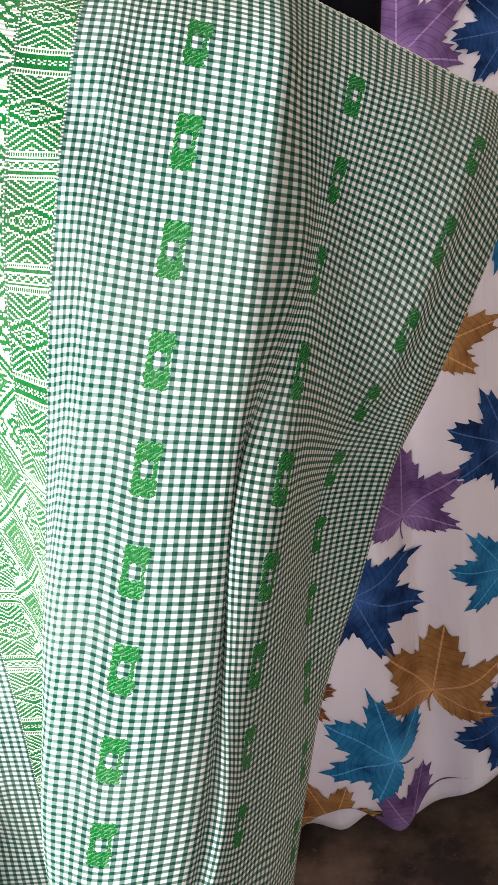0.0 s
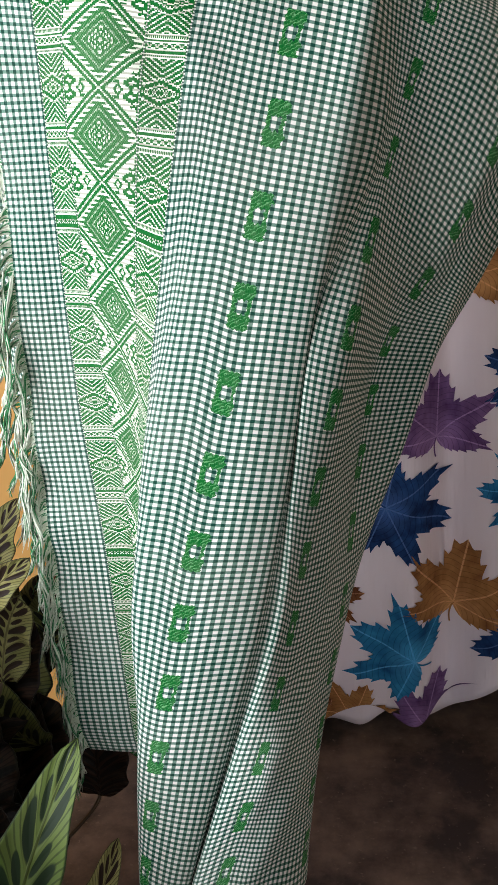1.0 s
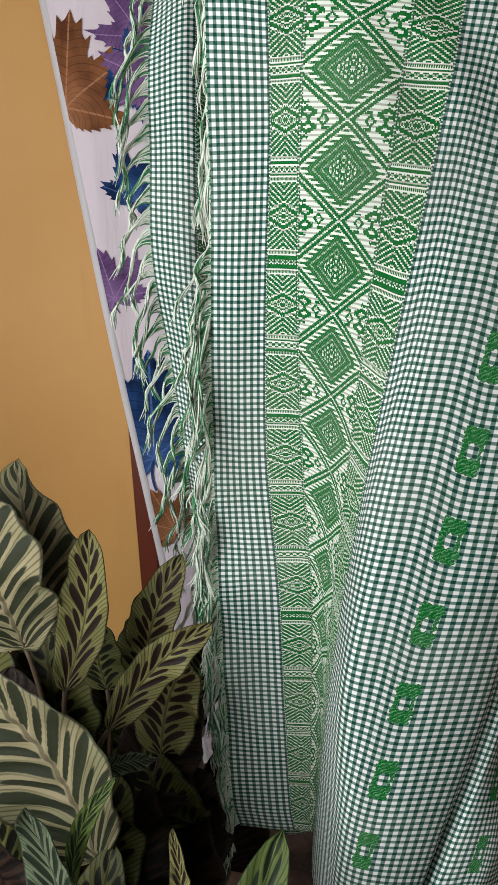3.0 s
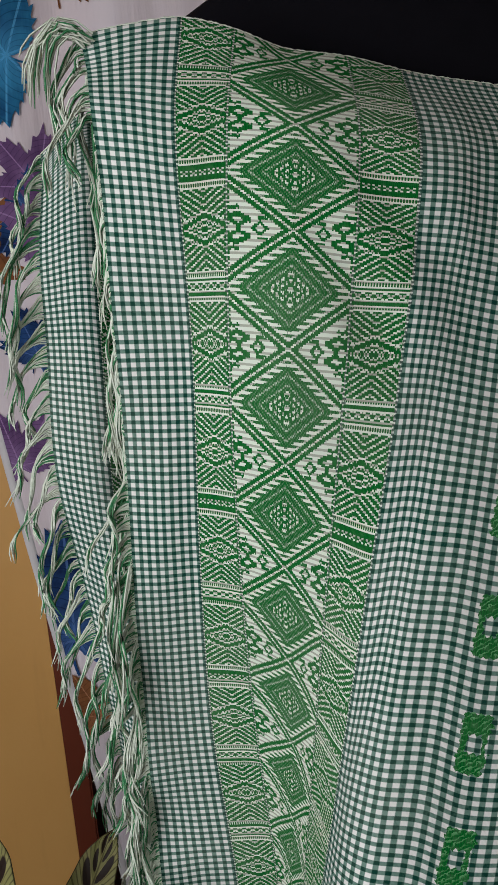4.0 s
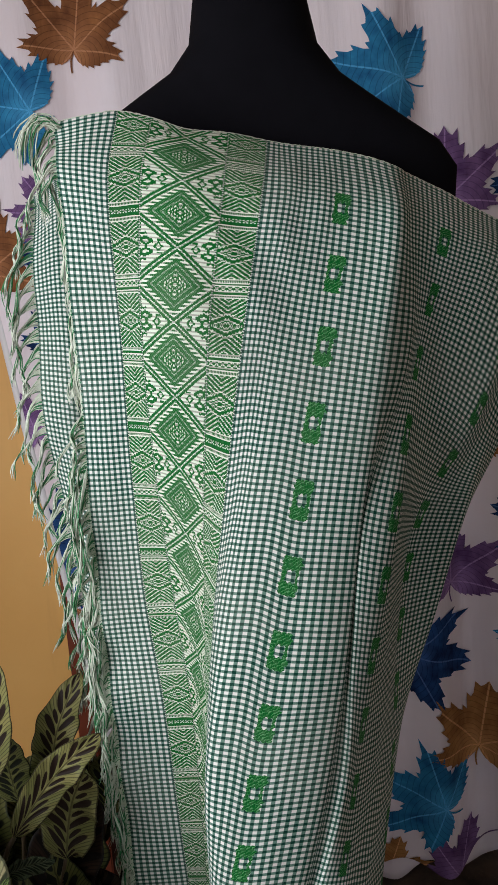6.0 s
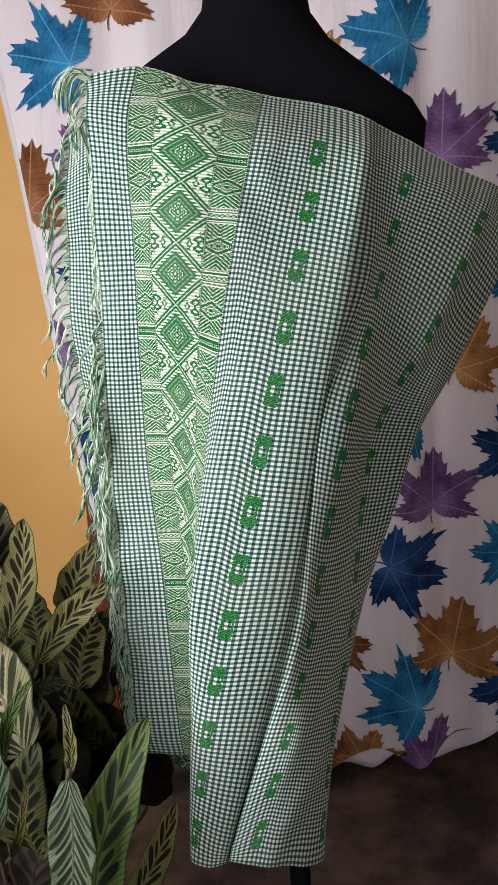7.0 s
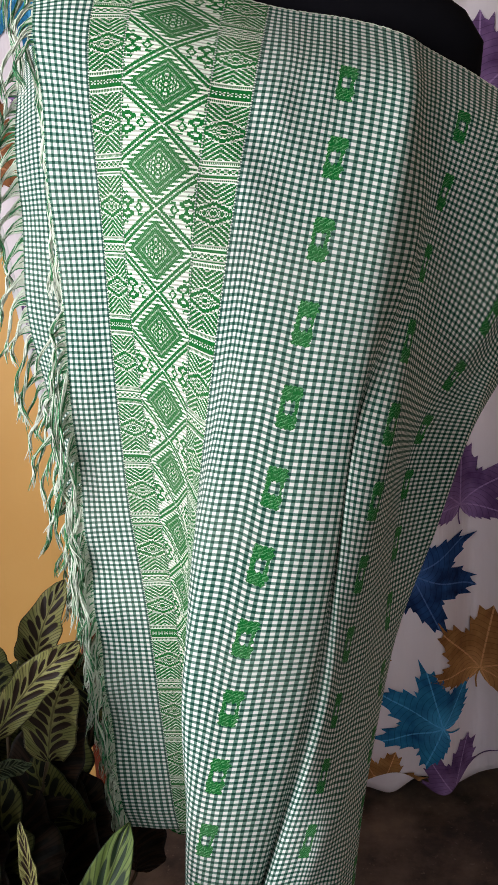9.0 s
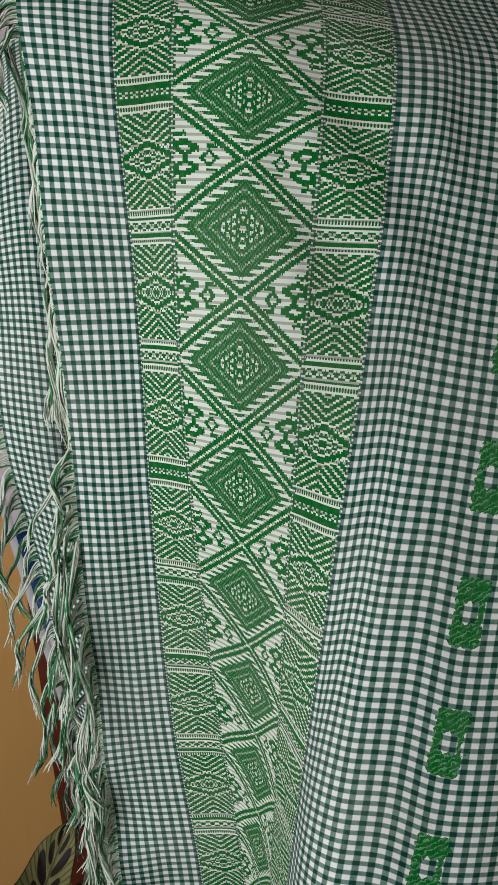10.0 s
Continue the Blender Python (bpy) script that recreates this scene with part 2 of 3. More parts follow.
BROWN = plain_paint("red_brown_gloss_paint", (0.16, 0.032, 0.014), 0.4)
BLACK = plain_paint("black_mannequin_cover", (0.0045, 0.004, 0.006), 0.9, 0.3, 40.0)
BLACK.node_tree.nodes["Principled BSDF"].inputs["Specular IOR Level"].default_value = 0.08
CLAY = plain_paint("dark_pot", (0.018, 0.012, 0.010), 0.7, 0.3)
SOIL = plain_paint("potting_soil", (0.02, 0.014, 0.010), 0.95, 0.5, 60.0)
STALK = plain_paint("leaf_stalk", (0.09, 0.06, 0.035), 0.5, 0.3, 30.0)
HEMTAPE = plain_paint("white_hem", (0.74, 0.70, 0.72), 0.85, 0.06, 40.0)
WOOD = plain_paint("window_wood", (0.20, 0.10, 0.05), 0.5, 0.25, 20.0)
# deep and maroon are darkened to carry the shade low in the clump
SKIN = {
    "pale": calathea_skin("calathea_pale", (0.42, 0.34, 0.20), (0.030, 0.034, 0.018), True),
    "mid": calathea_skin("calathea_mid", (0.30, 0.26, 0.10), (0.020, 0.011, 0.008)),
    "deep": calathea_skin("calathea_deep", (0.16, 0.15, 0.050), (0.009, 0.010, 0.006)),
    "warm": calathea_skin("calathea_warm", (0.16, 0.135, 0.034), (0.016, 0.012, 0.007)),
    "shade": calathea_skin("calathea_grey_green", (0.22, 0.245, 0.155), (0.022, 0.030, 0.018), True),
    "maroon": calathea_skin("calathea_shaded_underside", (0.050, 0.026, 0.018), (0.010, 0.007, 0.006), True),
    "fresh": calathea_skin("calathea_fresh", (0.155, 0.20, 0.052), (0.014, 0.026, 0.011)),
}


# ---- mesh tools ----
def part(name, bm, mat, parent=None, label="", smooth=True):
    me = bpy.data.meshes.new(name)
    bm.to_mesh(me)
    bm.free()
    me.materials.append(mat)
    if smooth:
        me.polygons.foreach_set("use_smooth", [True] * len(me.polygons))
    ob = new(name, me)
    ob.parent = parent
    if label:
        ob["label"] = label
    return ob


def box(bm, lo, hi, bevel=0.0):
    m = Matrix.Translation([(a + b) / 2 for a, b in zip(lo, hi)]) @ Matrix.Diagonal([b - a for a, b in zip(lo, hi)] + [1])
    made = bmesh.ops.create_cube(bm, size=1.0, matrix=m)["verts"]
    if bevel:
        edges = {e for v in made for e in v.link_edges}
        bmesh.ops.bevel(bm, geom=list(edges), offset=bevel, segments=2, affect="EDGES")


def sheet(bm, rows, texture=None):
    """A grid of faces over rows of points, with its uv coordinates."""
    layer = bm.loops.layers.uv.verify() if texture else None
    made = [[bm.verts.new(p) for p in row] for row in rows]
    for i in range(len(made) - 1):
        for j in range(len(made[0]) - 1):
            face = bm.faces.new((made[i][j], made[i + 1][j], made[i + 1][j + 1], made[i][j + 1]))
            if texture:
                for loop, (k, l) in zip(face.loops, ((i, j), (i + 1, j), (i + 1, j + 1), (i, j + 1))):
                    loop[layer].uv = texture[k][l]
    return made


def tube(bm, points, radii, sides=3):
    rings = []
    for i, p in enumerate(points):
        way = (points[min(i + 1, len(points) - 1)] - points[max(i - 1, 0)]).normalized()
        turn = way.to_track_quat("Z", "Y").to_matrix()
        r = radii[i] if isinstance(radii, (list, tuple)) else radii
        rings.append([bm.verts.new(p + turn @ Vector((r * math.cos(2 * math.pi * k / sides), r * math.sin(2 * math.pi * k / sides), 0))) for k in range(sides)])
    for a, b in zip(rings, rings[1:]):
        for k in range(sides):
            bm.faces.new((a[k], a[(k + 1) % sides], b[(k + 1) % sides], b[k]))
    if sides > 3:
        bm.faces.new(rings[-1])
        bm.faces.new(rings[0][::-1])


def spline(knots, values, t):
    """Catmull-Rom through values at the knots."""
    k = max(0, min(len(knots) - 2, int(np.searchsorted(knots, t, side="right")) - 1))
    a, b = knots[k], knots[k + 1]
    f = min(1.0, max(0.0, (t - a) / (b - a)))
    v = np.asarray(values, float)

    def slope(i):
        if i == 0:
            return (v[1] - v[0]) / (knots[1] - knots[0])
        if i == len(knots) - 1:
            return (v[-1] - v[-2]) / (knots[-1] - knots[-2])
        return (v[i + 1] - v[i - 1]) / (knots[i + 1] - knots[i - 1])

    h = b - a
    return (v[k] * (2 * f**3 - 3 * f**2 + 1) + slope(k) * h * (f**3 - 2 * f**2 + f) + v[k + 1] * (3 * f**2 - 2 * f**3) + slope(k + 1) * h * (f**3 - f**2))


# ---- the room ----
def room():
    bm = bmesh.new()
    box(bm, (-2.1, -3.1, -0.12), (2.1, 2.9, 0.0))
    tagged(part("floor", bm, FLOOR, smooth=False), "worn dark brown cement floor with pale specks", "floor", kind="structure")
    # the back wall ends at a doorway that the curtain hangs in
    bm = bmesh.new()
    box(bm, (-1.6, 1.441, 0.0), (-0.601, 1.60, 2.6))
    tagged(part("wall_north_1", bm, ORANGE, smooth=False), "warm orange painted wall beside the curtained doorway", "wall", kind="structure")
    bm = bmesh.new()
    box(bm, (-0.600, 1.437, 0.0), (-0.560, 1.62, 2.1), 0.003)
    tagged(part("trim", bm, BROWN, smooth=False), "red-brown gloss painted door jamb", "door jamb", kind="structure")
    bm = bmesh.new()
    box(bm, (0.75, 1.44, 0.0), (2.0, 1.60, 2.6))
    tagged(part("wall_north_2", bm, ORANGE, smooth=False), "warm orange painted wall beyond the curtain", "wall", kind="structure")
    bm = bmesh.new()
    box(bm, (-0.559, 1.44, 2.1), (0.749, 1.60, 2.6))
    tagged(part("wall_north_3", bm, ORANGE, smooth=False), "warm orange painted wall over the doorway", "wall", kind="structure")
    bm = bmesh.new()
    box(bm, (-2.0, 2.7, 0.0), (2.0, 2.85, 2.6))
    tagged(part("wall_far", bm, CREAM, smooth=False), "cream painted wall of the room behind", "wall", kind="structure")
    bm = bmesh.new()
    for lo, hi in (((-1.38, -3.0, 0.0), (-1.28, -0.84, 2.6)), ((-1.38, 0.28, 0.0), (-1.28, 1.44, 2.6)), ((-1.38, -0.84, 0.0), (-1.28, 0.28, 0.48)), ((-1.38, -0.84, 2.0), (-1.28, 0.28, 2.6))):
        box(bm, lo, hi)
    tagged(part("wall_west", bm, CREAM, smooth=False), "cream painted wall with a window opening", "wall", kind="structure")
    bm = bmesh.new()
    box(bm, (2.0, -3.0, 0.0), (2.1, 2.85, 2.6))
    tagged(part("wall_east", bm, CREAM, smooth=False), "cream painted side wall", "wall", kind="structure")
    # unseen wall, its opening set where the added fill lamp stands
    bm = bmesh.new()
    for lo, hi in (((-2.0, -3.1, 0.0), (0.1, -3.0, 2.6)), ((1.1, -3.1, 0.0), (2.0, -3.0, 2.6)), ((0.1, -3.1, 2.15), (1.1, -3.0, 2.6))):
        box(bm, lo, hi)
    tagged(part("wall_south", bm, CREAM, smooth=False), "unseen cream painted wall with an opening at the fill light", "wall", kind="structure")
    bm = bmesh.new()
    box(bm, (-2.1, -3.1, 2.6), (2.1, 2.9, 2.7))
    tagged(part("ceiling", bm, CREAM, smooth=False), "plain pale ceiling", "ceiling", kind="structure")


room()


# ---- the curtain with printed leaves ----
def curtain_depth(x, z):
    drop = max(0.0, 1.9 - z) / 1.9
    deep = 0.5 + 0.7 * drop
    return 1.375 + deep * (0.022 * math.sin(x * 27.0 + 0.7 + 0.6 * math.sin(z * 1.3)) + 0.011 * math.sin(x * 47.0 + 2.0 + z * 0.8))


def curtain_left(z):
    return -0.566 - 0.135 * (z - 0.71)


def curtain_hem(x):
    """The lower edge sags between the folds."""
    return float(spline((-0.75, -0.30, -0.02, 0.08, 0.19, 0.30, 0.42, 0.60, 0.96), (0.10, 0.06, 0.025, 0.081, 0.042, 0.123, 0.165, 0.11, 0.13), x))


curtain = tagged(new("curtain"), "pale pink door curtain printed with blue, orange and purple maple leaves", "curtain")
curtain.location = (0, 1.375, 0)


def hang_curtain():
    bm = bmesh.new()
    rows = []
    for j in range(121):
        row = []
        for i in range(301):
            top = 2.08
            x0 = i / 300.0
            xr = 0.95
            x = -0.6 + x0 * (xr + 0.6)
            z = top + (curtain_hem(x) - top) * j / 120.0
            x = curtain_left(z) + x0 * (xr - curtain_left(z))
            row.append(Vector((x, curtain_depth(x, z) - 1.375, z)))
        rows.append(row)
    sheet(bm, rows)
    cloth = part("cloth", bm, CURTAIN, curtain)
    solid = cloth.modifiers.new("thickness", "SOLIDIFY")
    solid.thickness, solid.offset = 0.0012, 1.0
    bm = bmesh.new()
    rows = []
    for j in range(121):
        z = 2.08 + (curtain_hem(-0.6) - 2.08) * j / 120.0
        rows.append([Vector((curtain_left(z) + dx, curtain_depth(curtain_left(z) + dx, z) - 1.375 - 0.0016 - dy, z)) for dx, dy in ((-0.001, -0.004), (-0.001, 0.0), (0.007, 0.001), (0.013, 0.0), (0.0135, -0.0015))])
    sheet(bm, rows)
    part("side_hem", bm, HEMTAPE, curtain, "white stitched side hem")
    bm = bmesh.new()
    tube(bm, [Vector((x, 0.0, 2.085)) for x in np.linspace(-0.80, 0.98, 10)], 0.012, 10)
    part("curtain_rod", bm, WOOD, curtain, "thin wooden curtain rod")


hang_curtain()

LOBES = ((0, 1.0), (7, 0.90), (14, 0.78), (20, 0.68), (25, 0.56), (31, 0.64), (38, 0.82), (45, 0.97), (52, 0.88), (60, 0.72), (67, 0.60), (73, 0.50), (81, 0.56), (90, 0.66), (97, 0.70),
         (106, 0.56), (116, 0.46), (128, 0.36), (142, 0.26), (160, 0.10), (180, 0.03))


def leaf_print(x, z, angle, length, ink, squash=1.0):
    """One printed maple leaf that follows the folds; x and z give the foot of its blade, angle the way of its tip."""
    bm = bmesh.new()
    layer = bm.loops.layers.uv.verify()
    turn = radians(angle)
    lift = 0.0038 + 0.0004 * (len(curtain.children) % 6)
    jitter = random.Random(round(x * 1000) * 31 + round(z * 1000))
    outline = []
    for half in (1, -1):
        # saw teeth along the lobes, pointing to their tips
        for k in range(60):
            a = 3.0 * (k if half > 0 else 60 - k)
            r = float(np.interp(a, [p for p, _ in LOBES], [q for _, q in LOBES]))
            tooth = 1.0 + (0.10 if k % 3 == 0 else -0.05) * jitter.uniform(0.6, 1.3)
            outline.append((half * (a + jitter.uniform(-0.7, 0.7)), r * (tooth if 2 < a < 150 else 1.0)))

    def place(a, b):
        px, pz = x + length * (a * math.cos(turn) - b * squash * math.sin(turn)), z + length * (a * math.sin(turn) + b * squash * math.cos(turn))
        pz = max(pz, curtain_hem(px) + 0.001)
        px = max(px, curtain_left(pz) + 0.012)
        return Vector((px, curtain_depth(px, pz) - 1.375 - lift, pz))

    rings = []
    for k in range(1, 11):
        rings.append([(k / 10 * r * math.cos(radians(a)), k / 10 * r * math.sin(radians(a))) for a, r in outline])
    verts = [[bm.verts.new(place(*p)) for p in ring] for ring in rings]
    foot = bm.verts.new(place(0, 0))
    n = len(outline)

    def face(points, texture):
        made = bm.faces.new(points)
        for loop, t in zip(made.loops, texture):
            loop[layer].uv = t

    for i in range(n):
        j = (i + 1) % n
        face((foot, verts[0][i], verts[0][j]), ((0, 0), rings[0][i], rings[0][j]))
        for k in range(9):
            face((verts[k][i], verts[k + 1][i], verts[k + 1][j], verts[k][j]), (rings[k][i], rings[k + 1][i], rings[k + 1][j], rings[k][j]))
    stem = [(-0.30 + 0.30 * i / 6, 0.03 * math.sin(i / 6 * 3.0)) for i in range(7)]
    for (a, b), (c, d) in zip(stem, stem[1:]):
        face([bm.verts.new(place(*p)) for p in ((a, b - 0.011), (c, d - 0.011), (c, d + 0.011), (a, b + 0.011))], [(0.5, 0.3)] * 4)
    bmesh.ops.recalc_face_normals(bm, faces=bm.faces)
    if bm.faces[:][0].normal.y > 0:
        bmesh.ops.reverse_faces(bm, faces=bm.faces)
    part("leaf_print", bm, INK[ink], curtain, ink + " printed maple leaf")


# beside the covered shoulder, from the top down
leaf_print(0.188, 1.669, 162, 0.148, "blue")
leaf_print(0.257, 1.439, 87, 0.139, "purple")
leaf_print(0.281, 0.984, 64, 0.131, "orange")
leaf_print(0.414, 0.797, 160, 0.116, "navy")
leaf_print(0.225, 0.672, 88, 0.137, "purple")
leaf_print(0.121, 0.537, -17, 0.145, "navy")
leaf_print(0.178, 0.199, 152, 0.149, "blue")
leaf_print(0.266, 0.305, 81, 0.154, "orange")
leaf_print(0.048, 0.035, 71, 0.102, "orange")
leaf_print(-0.005, 0.019, 80, 0.093, "brown")
leaf_print(0.201, 0.036, 72, 0.126, "purple")
leaf_print(0.402, 0.257, -156, 0.116, "navy")
leaf_print(0.402, 0.565, 177, 0.104, "blue")
leaf_print(-0.014, 0.335, 8, 0.093, "brown")
leaf_print(0.429, 1.461, -175, 0.093, "navy")
leaf_print(0.432, 1.180, -158, 0.093, "blue")
leaf_print(0.172, 0.873, -173, 0.126, "blue")
leaf_print(0.600, 0.480, 80, 0.167, "purple")
leaf_print(0.620, 1.050, 120, 0.167, "orange")
leaf_print(0.600, 1.600, 60, 0.167, "orange")
# beside the fringed edge, and behind the bust
leaf_print(-0.523, 1.676, 166, 0.146, "blue")
leaf_print(-0.647, 1.381, 81, 0.154, "brown")
leaf_print(-0.502, 1.482, 125, 0.093, "purple")
leaf_print(-0.534, 1.224, 61, 0.093, "navy")
leaf_print(-0.482, 1.410, 106, 0.111, "purple")
leaf_print(-0.537, 0.751, 89, 0.208, "navy")
leaf_print(-0.507, 0.609, 117, 0.094, "brown")
leaf_print(-0.586, 1.054, 105, 0.093, "purple")
leaf_print(-0.431, 1.786, 78, 0.140, "brown")
leaf_print(-0.526, 1.452, -29, 0.113, "navy")
leaf_print(-0.02, 1.560, 70, 0.158, "orange")
leaf_print(-0.30, 0.50, 70, 0.158, "purple")
leaf_print(-0.25, 1.05, 200, 0.167, "blue")


# ---- the mannequin ----
def mannequin():
    """One mesh: neck, shoulders, trunk, pole and round base."""
    bm = bmesh.new()
    cx, cy = -0.096, 0.770
    # height, half width, half depth, shift forward
    form = ((1.76, 0.040, 0.040, 0.00), (1.755, 0.056, 0.052, 0.00), (1.70, 0.062, 0.056, 0.00), (1.60, 0.066, 0.058, 0.00), (1.545, 0.076, 0.060, 0.00), (1.512, 0.102, 0.060, 0.00),
            (1.487, 0.140, 0.056, 0.0), (1.465, 0.174, 0.050, 0.0), (1.44, 0.212, 0.050, 0.0), (1.41, 0.231, 0.050, 0.0), (1.375, 0.228, 0.048, -0.004), (1.33, 0.200, 0.052, 0.0),
            (1.26, 0.150, 0.080, 0.035), (1.18, 0.130, 0.085, 0.04), (1.08, 0.110, 0.060, 0.01), (1.02, 0.100, 0.050, 0.0), (0.92, 0.095, 0.045, -0.01), (0.82, 0.090, 0.040, -0.02),
            (0.74, 0.075, 0.035, -0.02), (0.70, 0.060, 0.030, -0.01), (0.69, 0.019, 0.019, 0.0), (0.40, 0.017, 0.017, 0.0), (0.06, 0.017, 0.017, 0.0), (0.045, 0.026, 0.026, 0.0),
            (0.034, 0.034, 0.034, 0.0), (0.030, 0.150, 0.150, 0.0), (0.022, 0.162, 0.162, 0.0), (0.0, 0.164, 0.164, 0.0))
    rings = []
    for z, w, d, ahead in form:
        lean = 0.10 * max(0.0, min(1.0, (z - 1.1) / 0.25)) * max(0.0, min(1.0, (1.75 - z) / 0.25))
        ring = []
        for k in range(48):
            a = 2 * math.pi * k / 48
            c, s = math.cos(a), math.sin(a)
            x = w * math.copysign(abs(c) ** 0.9, c)
            ring.append(bm.verts.new((cx + x, cy - ahead + d * math.copysign(abs(s) ** 0.9, s), z - lean * x)))
        rings.append(ring)
    for a, b in zip(rings, rings[1:]):
        for k in range(48):
            bm.faces.new((a[k], b[k], b[(k + 1) % 48], a[(k + 1) % 48]))
    bm.faces.new(rings[0])
    bm.faces.new(rings[-1][::-1])
    bmesh.ops.recalc_face_normals(bm, faces=bm.faces)
    ob = part("mannequin", bm, BLACK)
    tagged(ob, "black cloth-covered bust mannequin on a pole with a round base", "mannequin")


mannequin()

# ---- the shawl ----
RIBS = []
# lengths of weft from the upper selvage at which the ribs are given
STEPS = (-0.012, 0.089, 0.244, 0.399, 0.554, 0.709, 0.864, 1.019, 1.060)
SIDE = 0.018


def rib(s, xs, ys, zs):
    """One warp thread of the drape from the upper edge to the hem; s is its place along the cloth in metres."""
    RIBS.append((s, np.stack([xs, ys, zs], 1)))


rib(0.0180, (-0.320, -0.315, -0.318, -0.329, -0.338, -0.343, -0.345, -0.344, -0.338), (0.670, 0.645, 0.650, 0.680, 0.705, 0.728, 0.742, 0.752, 0.754), (1.455, 1.393, 1.236, 1.078, 0.925, 0.770, 0.620, 0.477, 0.441))
rib(0.0450, (-0.283, -0.286, -0.289, -0.302, -0.311, -0.310, -0.311, -0.308, -0.304), (0.668, 0.630, 0.638, 0.672, 0.703, 0.722, 0.738, 0.750, 0.752), (1.460, 1.385, 1.234, 1.077, 0.924, 0.772, 0.621, 0.475, 0.441))
rib(0.0715, (-0.249, -0.260, -0.264, -0.276, -0.283, -0.277, -0.277, -0.275, -0.271), (0.667, 0.625, 0.630, 0.668, 0.700, 0.716, 0.733, 0.748, 0.750), (1.461, 1.378, 1.232, 1.077, 0.924, 0.774, 0.622, 0.475, 0.441))
rib(0.1135, (-0.213, -0.226, -0.239, -0.246, -0.247, -0.242, -0.246, -0.252, -0.253), (0.670, 0.626, 0.612, 0.645, 0.685, 0.708, 0.728, 0.745, 0.748), (1.451, 1.377, 1.229, 1.076, 0.925, 0.775, 0.623, 0.476, 0.440))
rib(0.1690, (-0.177, -0.182, -0.202, -0.215, -0.220, -0.229, -0.236, -0.245, -0.249), (0.680, 0.612, 0.583, 0.620, 0.655, 0.700, 0.725, 0.745, 0.750), (1.438, 1.366, 1.223, 1.070, 0.917, 0.762, 0.622, 0.476, 0.439))
rib(0.2245, (-0.131, -0.141, -0.166, -0.188, -0.206, -0.223, -0.234, -0.244, -0.248), (0.690, 0.610, 0.577, 0.600, 0.640, 0.690, 0.722, 0.745, 0.750), (1.432, 1.355, 1.217, 1.062, 0.906, 0.743, 0.595, 0.477, 0.439))
rib(0.2665, (-0.090, -0.102, -0.132, -0.166, -0.196, -0.220, -0.236, -0.247, -0.251), (0.700, 0.611, 0.575, 0.583, 0.605, 0.655, 0.700, 0.728, 0.735), (1.422, 1.347, 1.212, 1.050, 0.893, 0.729, 0.571, 0.440, 0.397))
rib(0.2900, (-0.070, -0.077, -0.114, -0.151, -0.191, -0.217, -0.231, -0.243, -0.246), (0.702, 0.613, 0.575, 0.572, 0.572, 0.600, 0.640, 0.670, 0.675), (1.417, 1.343, 1.209, 1.054, 0.903, 0.745, 0.587, 0.448, 0.402))
rib(0.3100, (-0.050, -0.061, -0.098, -0.138, -0.176, -0.211, -0.225, -0.239, -0.242), (0.703, 0.615, 0.576, 0.564, 0.552, 0.552, 0.580, 0.605, 0.610), (1.413, 1.339, 1.204, 1.053, 0.906, 0.756, 0.593, 0.436, 0.387))
rib(0.3300, (-0.031, -0.041, -0.076, -0.114, -0.150, -0.187, -0.218, -0.234, -0.236), (0.703, 0.618, 0.578, 0.560, 0.546, 0.541, 0.546, 0.556, 0.556), (1.409, 1.335, 1.197, 1.050, 0.904, 0.754, 0.598, 0.452, 0.407))
rib(0.3500, (-0.012, -0.022, -0.053, -0.089, -0.125, -0.163, -0.199, -0.224, -0.229), (0.702, 0.622, 0.580, 0.559, 0.544, 0.539, 0.537, 0.535, 0.533), (1.404, 1.330, 1.191, 1.041, 0.892, 0.745, 0.595, 0.455, 0.411))
rib(0.3750, (0.019, 0.010, -0.022, -0.058, -0.091, -0.127, -0.167, -0.202, -0.208), (0.698, 0.620, 0.582, 0.560, 0.545, 0.540, 0.537, 0.536, 0.534), (1.394, 1.321, 1.183, 1.036, 0.887, 0.744, 0.592, 0.439, 0.403))
rib(0.4000, (0.048, 0.039, 0.009, -0.028, -0.058, -0.091, -0.137, -0.182, -0.189), (0.692, 0.618, 0.588, 0.570, 0.557, 0.552, 0.548, 0.547, 0.545), (1.380, 1.311, 1.175, 1.030, 0.880, 0.739, 0.585, 0.424, 0.400))
rib(0.4200, (0.064, 0.054, 0.034, -0.025, -0.054, -0.082, -0.129, -0.181, -0.187), (0.712, 0.652, 0.618, 0.584, 0.572, 0.568, 0.568, 0.568, 0.566), (1.375, 1.308, 1.170, 1.028, 0.875, 0.731, 0.572, 0.410, 0.388))
rib(0.4400, (0.080, 0.068, 0.043, -0.021, -0.048, -0.068, -0.120, -0.171, -0.177), (0.718, 0.665, 0.645, 0.577, 0.563, 0.566, 0.547, 0.542, 0.540), (1.367, 1.304, 1.166, 1.025, 0.875, 0.727, 0.583, 0.432, 0.407))
rib(0.4700, (0.107, 0.092, 0.052, 0.009, -0.027, -0.058, -0.093, -0.138, -0.150), (0.725, 0.668, 0.656, 0.592, 0.582, 0.594, 0.548, 0.540, 0.540), (1.353, 1.291, 1.163, 1.013, 0.864, 0.706, 0.584, 0.448, 0.402))
rib(0.5000, (0.137, 0.118, 0.067, 0.023, -0.011, -0.042, -0.078, -0.115, -0.125), (0.735, 0.682, 0.668, 0.640, 0.622, 0.630, 0.556, 0.546, 0.545), (1.336, 1.281, 1.152, 1.002, 0.855, 0.692, 0.579, 0.442, 0.394))
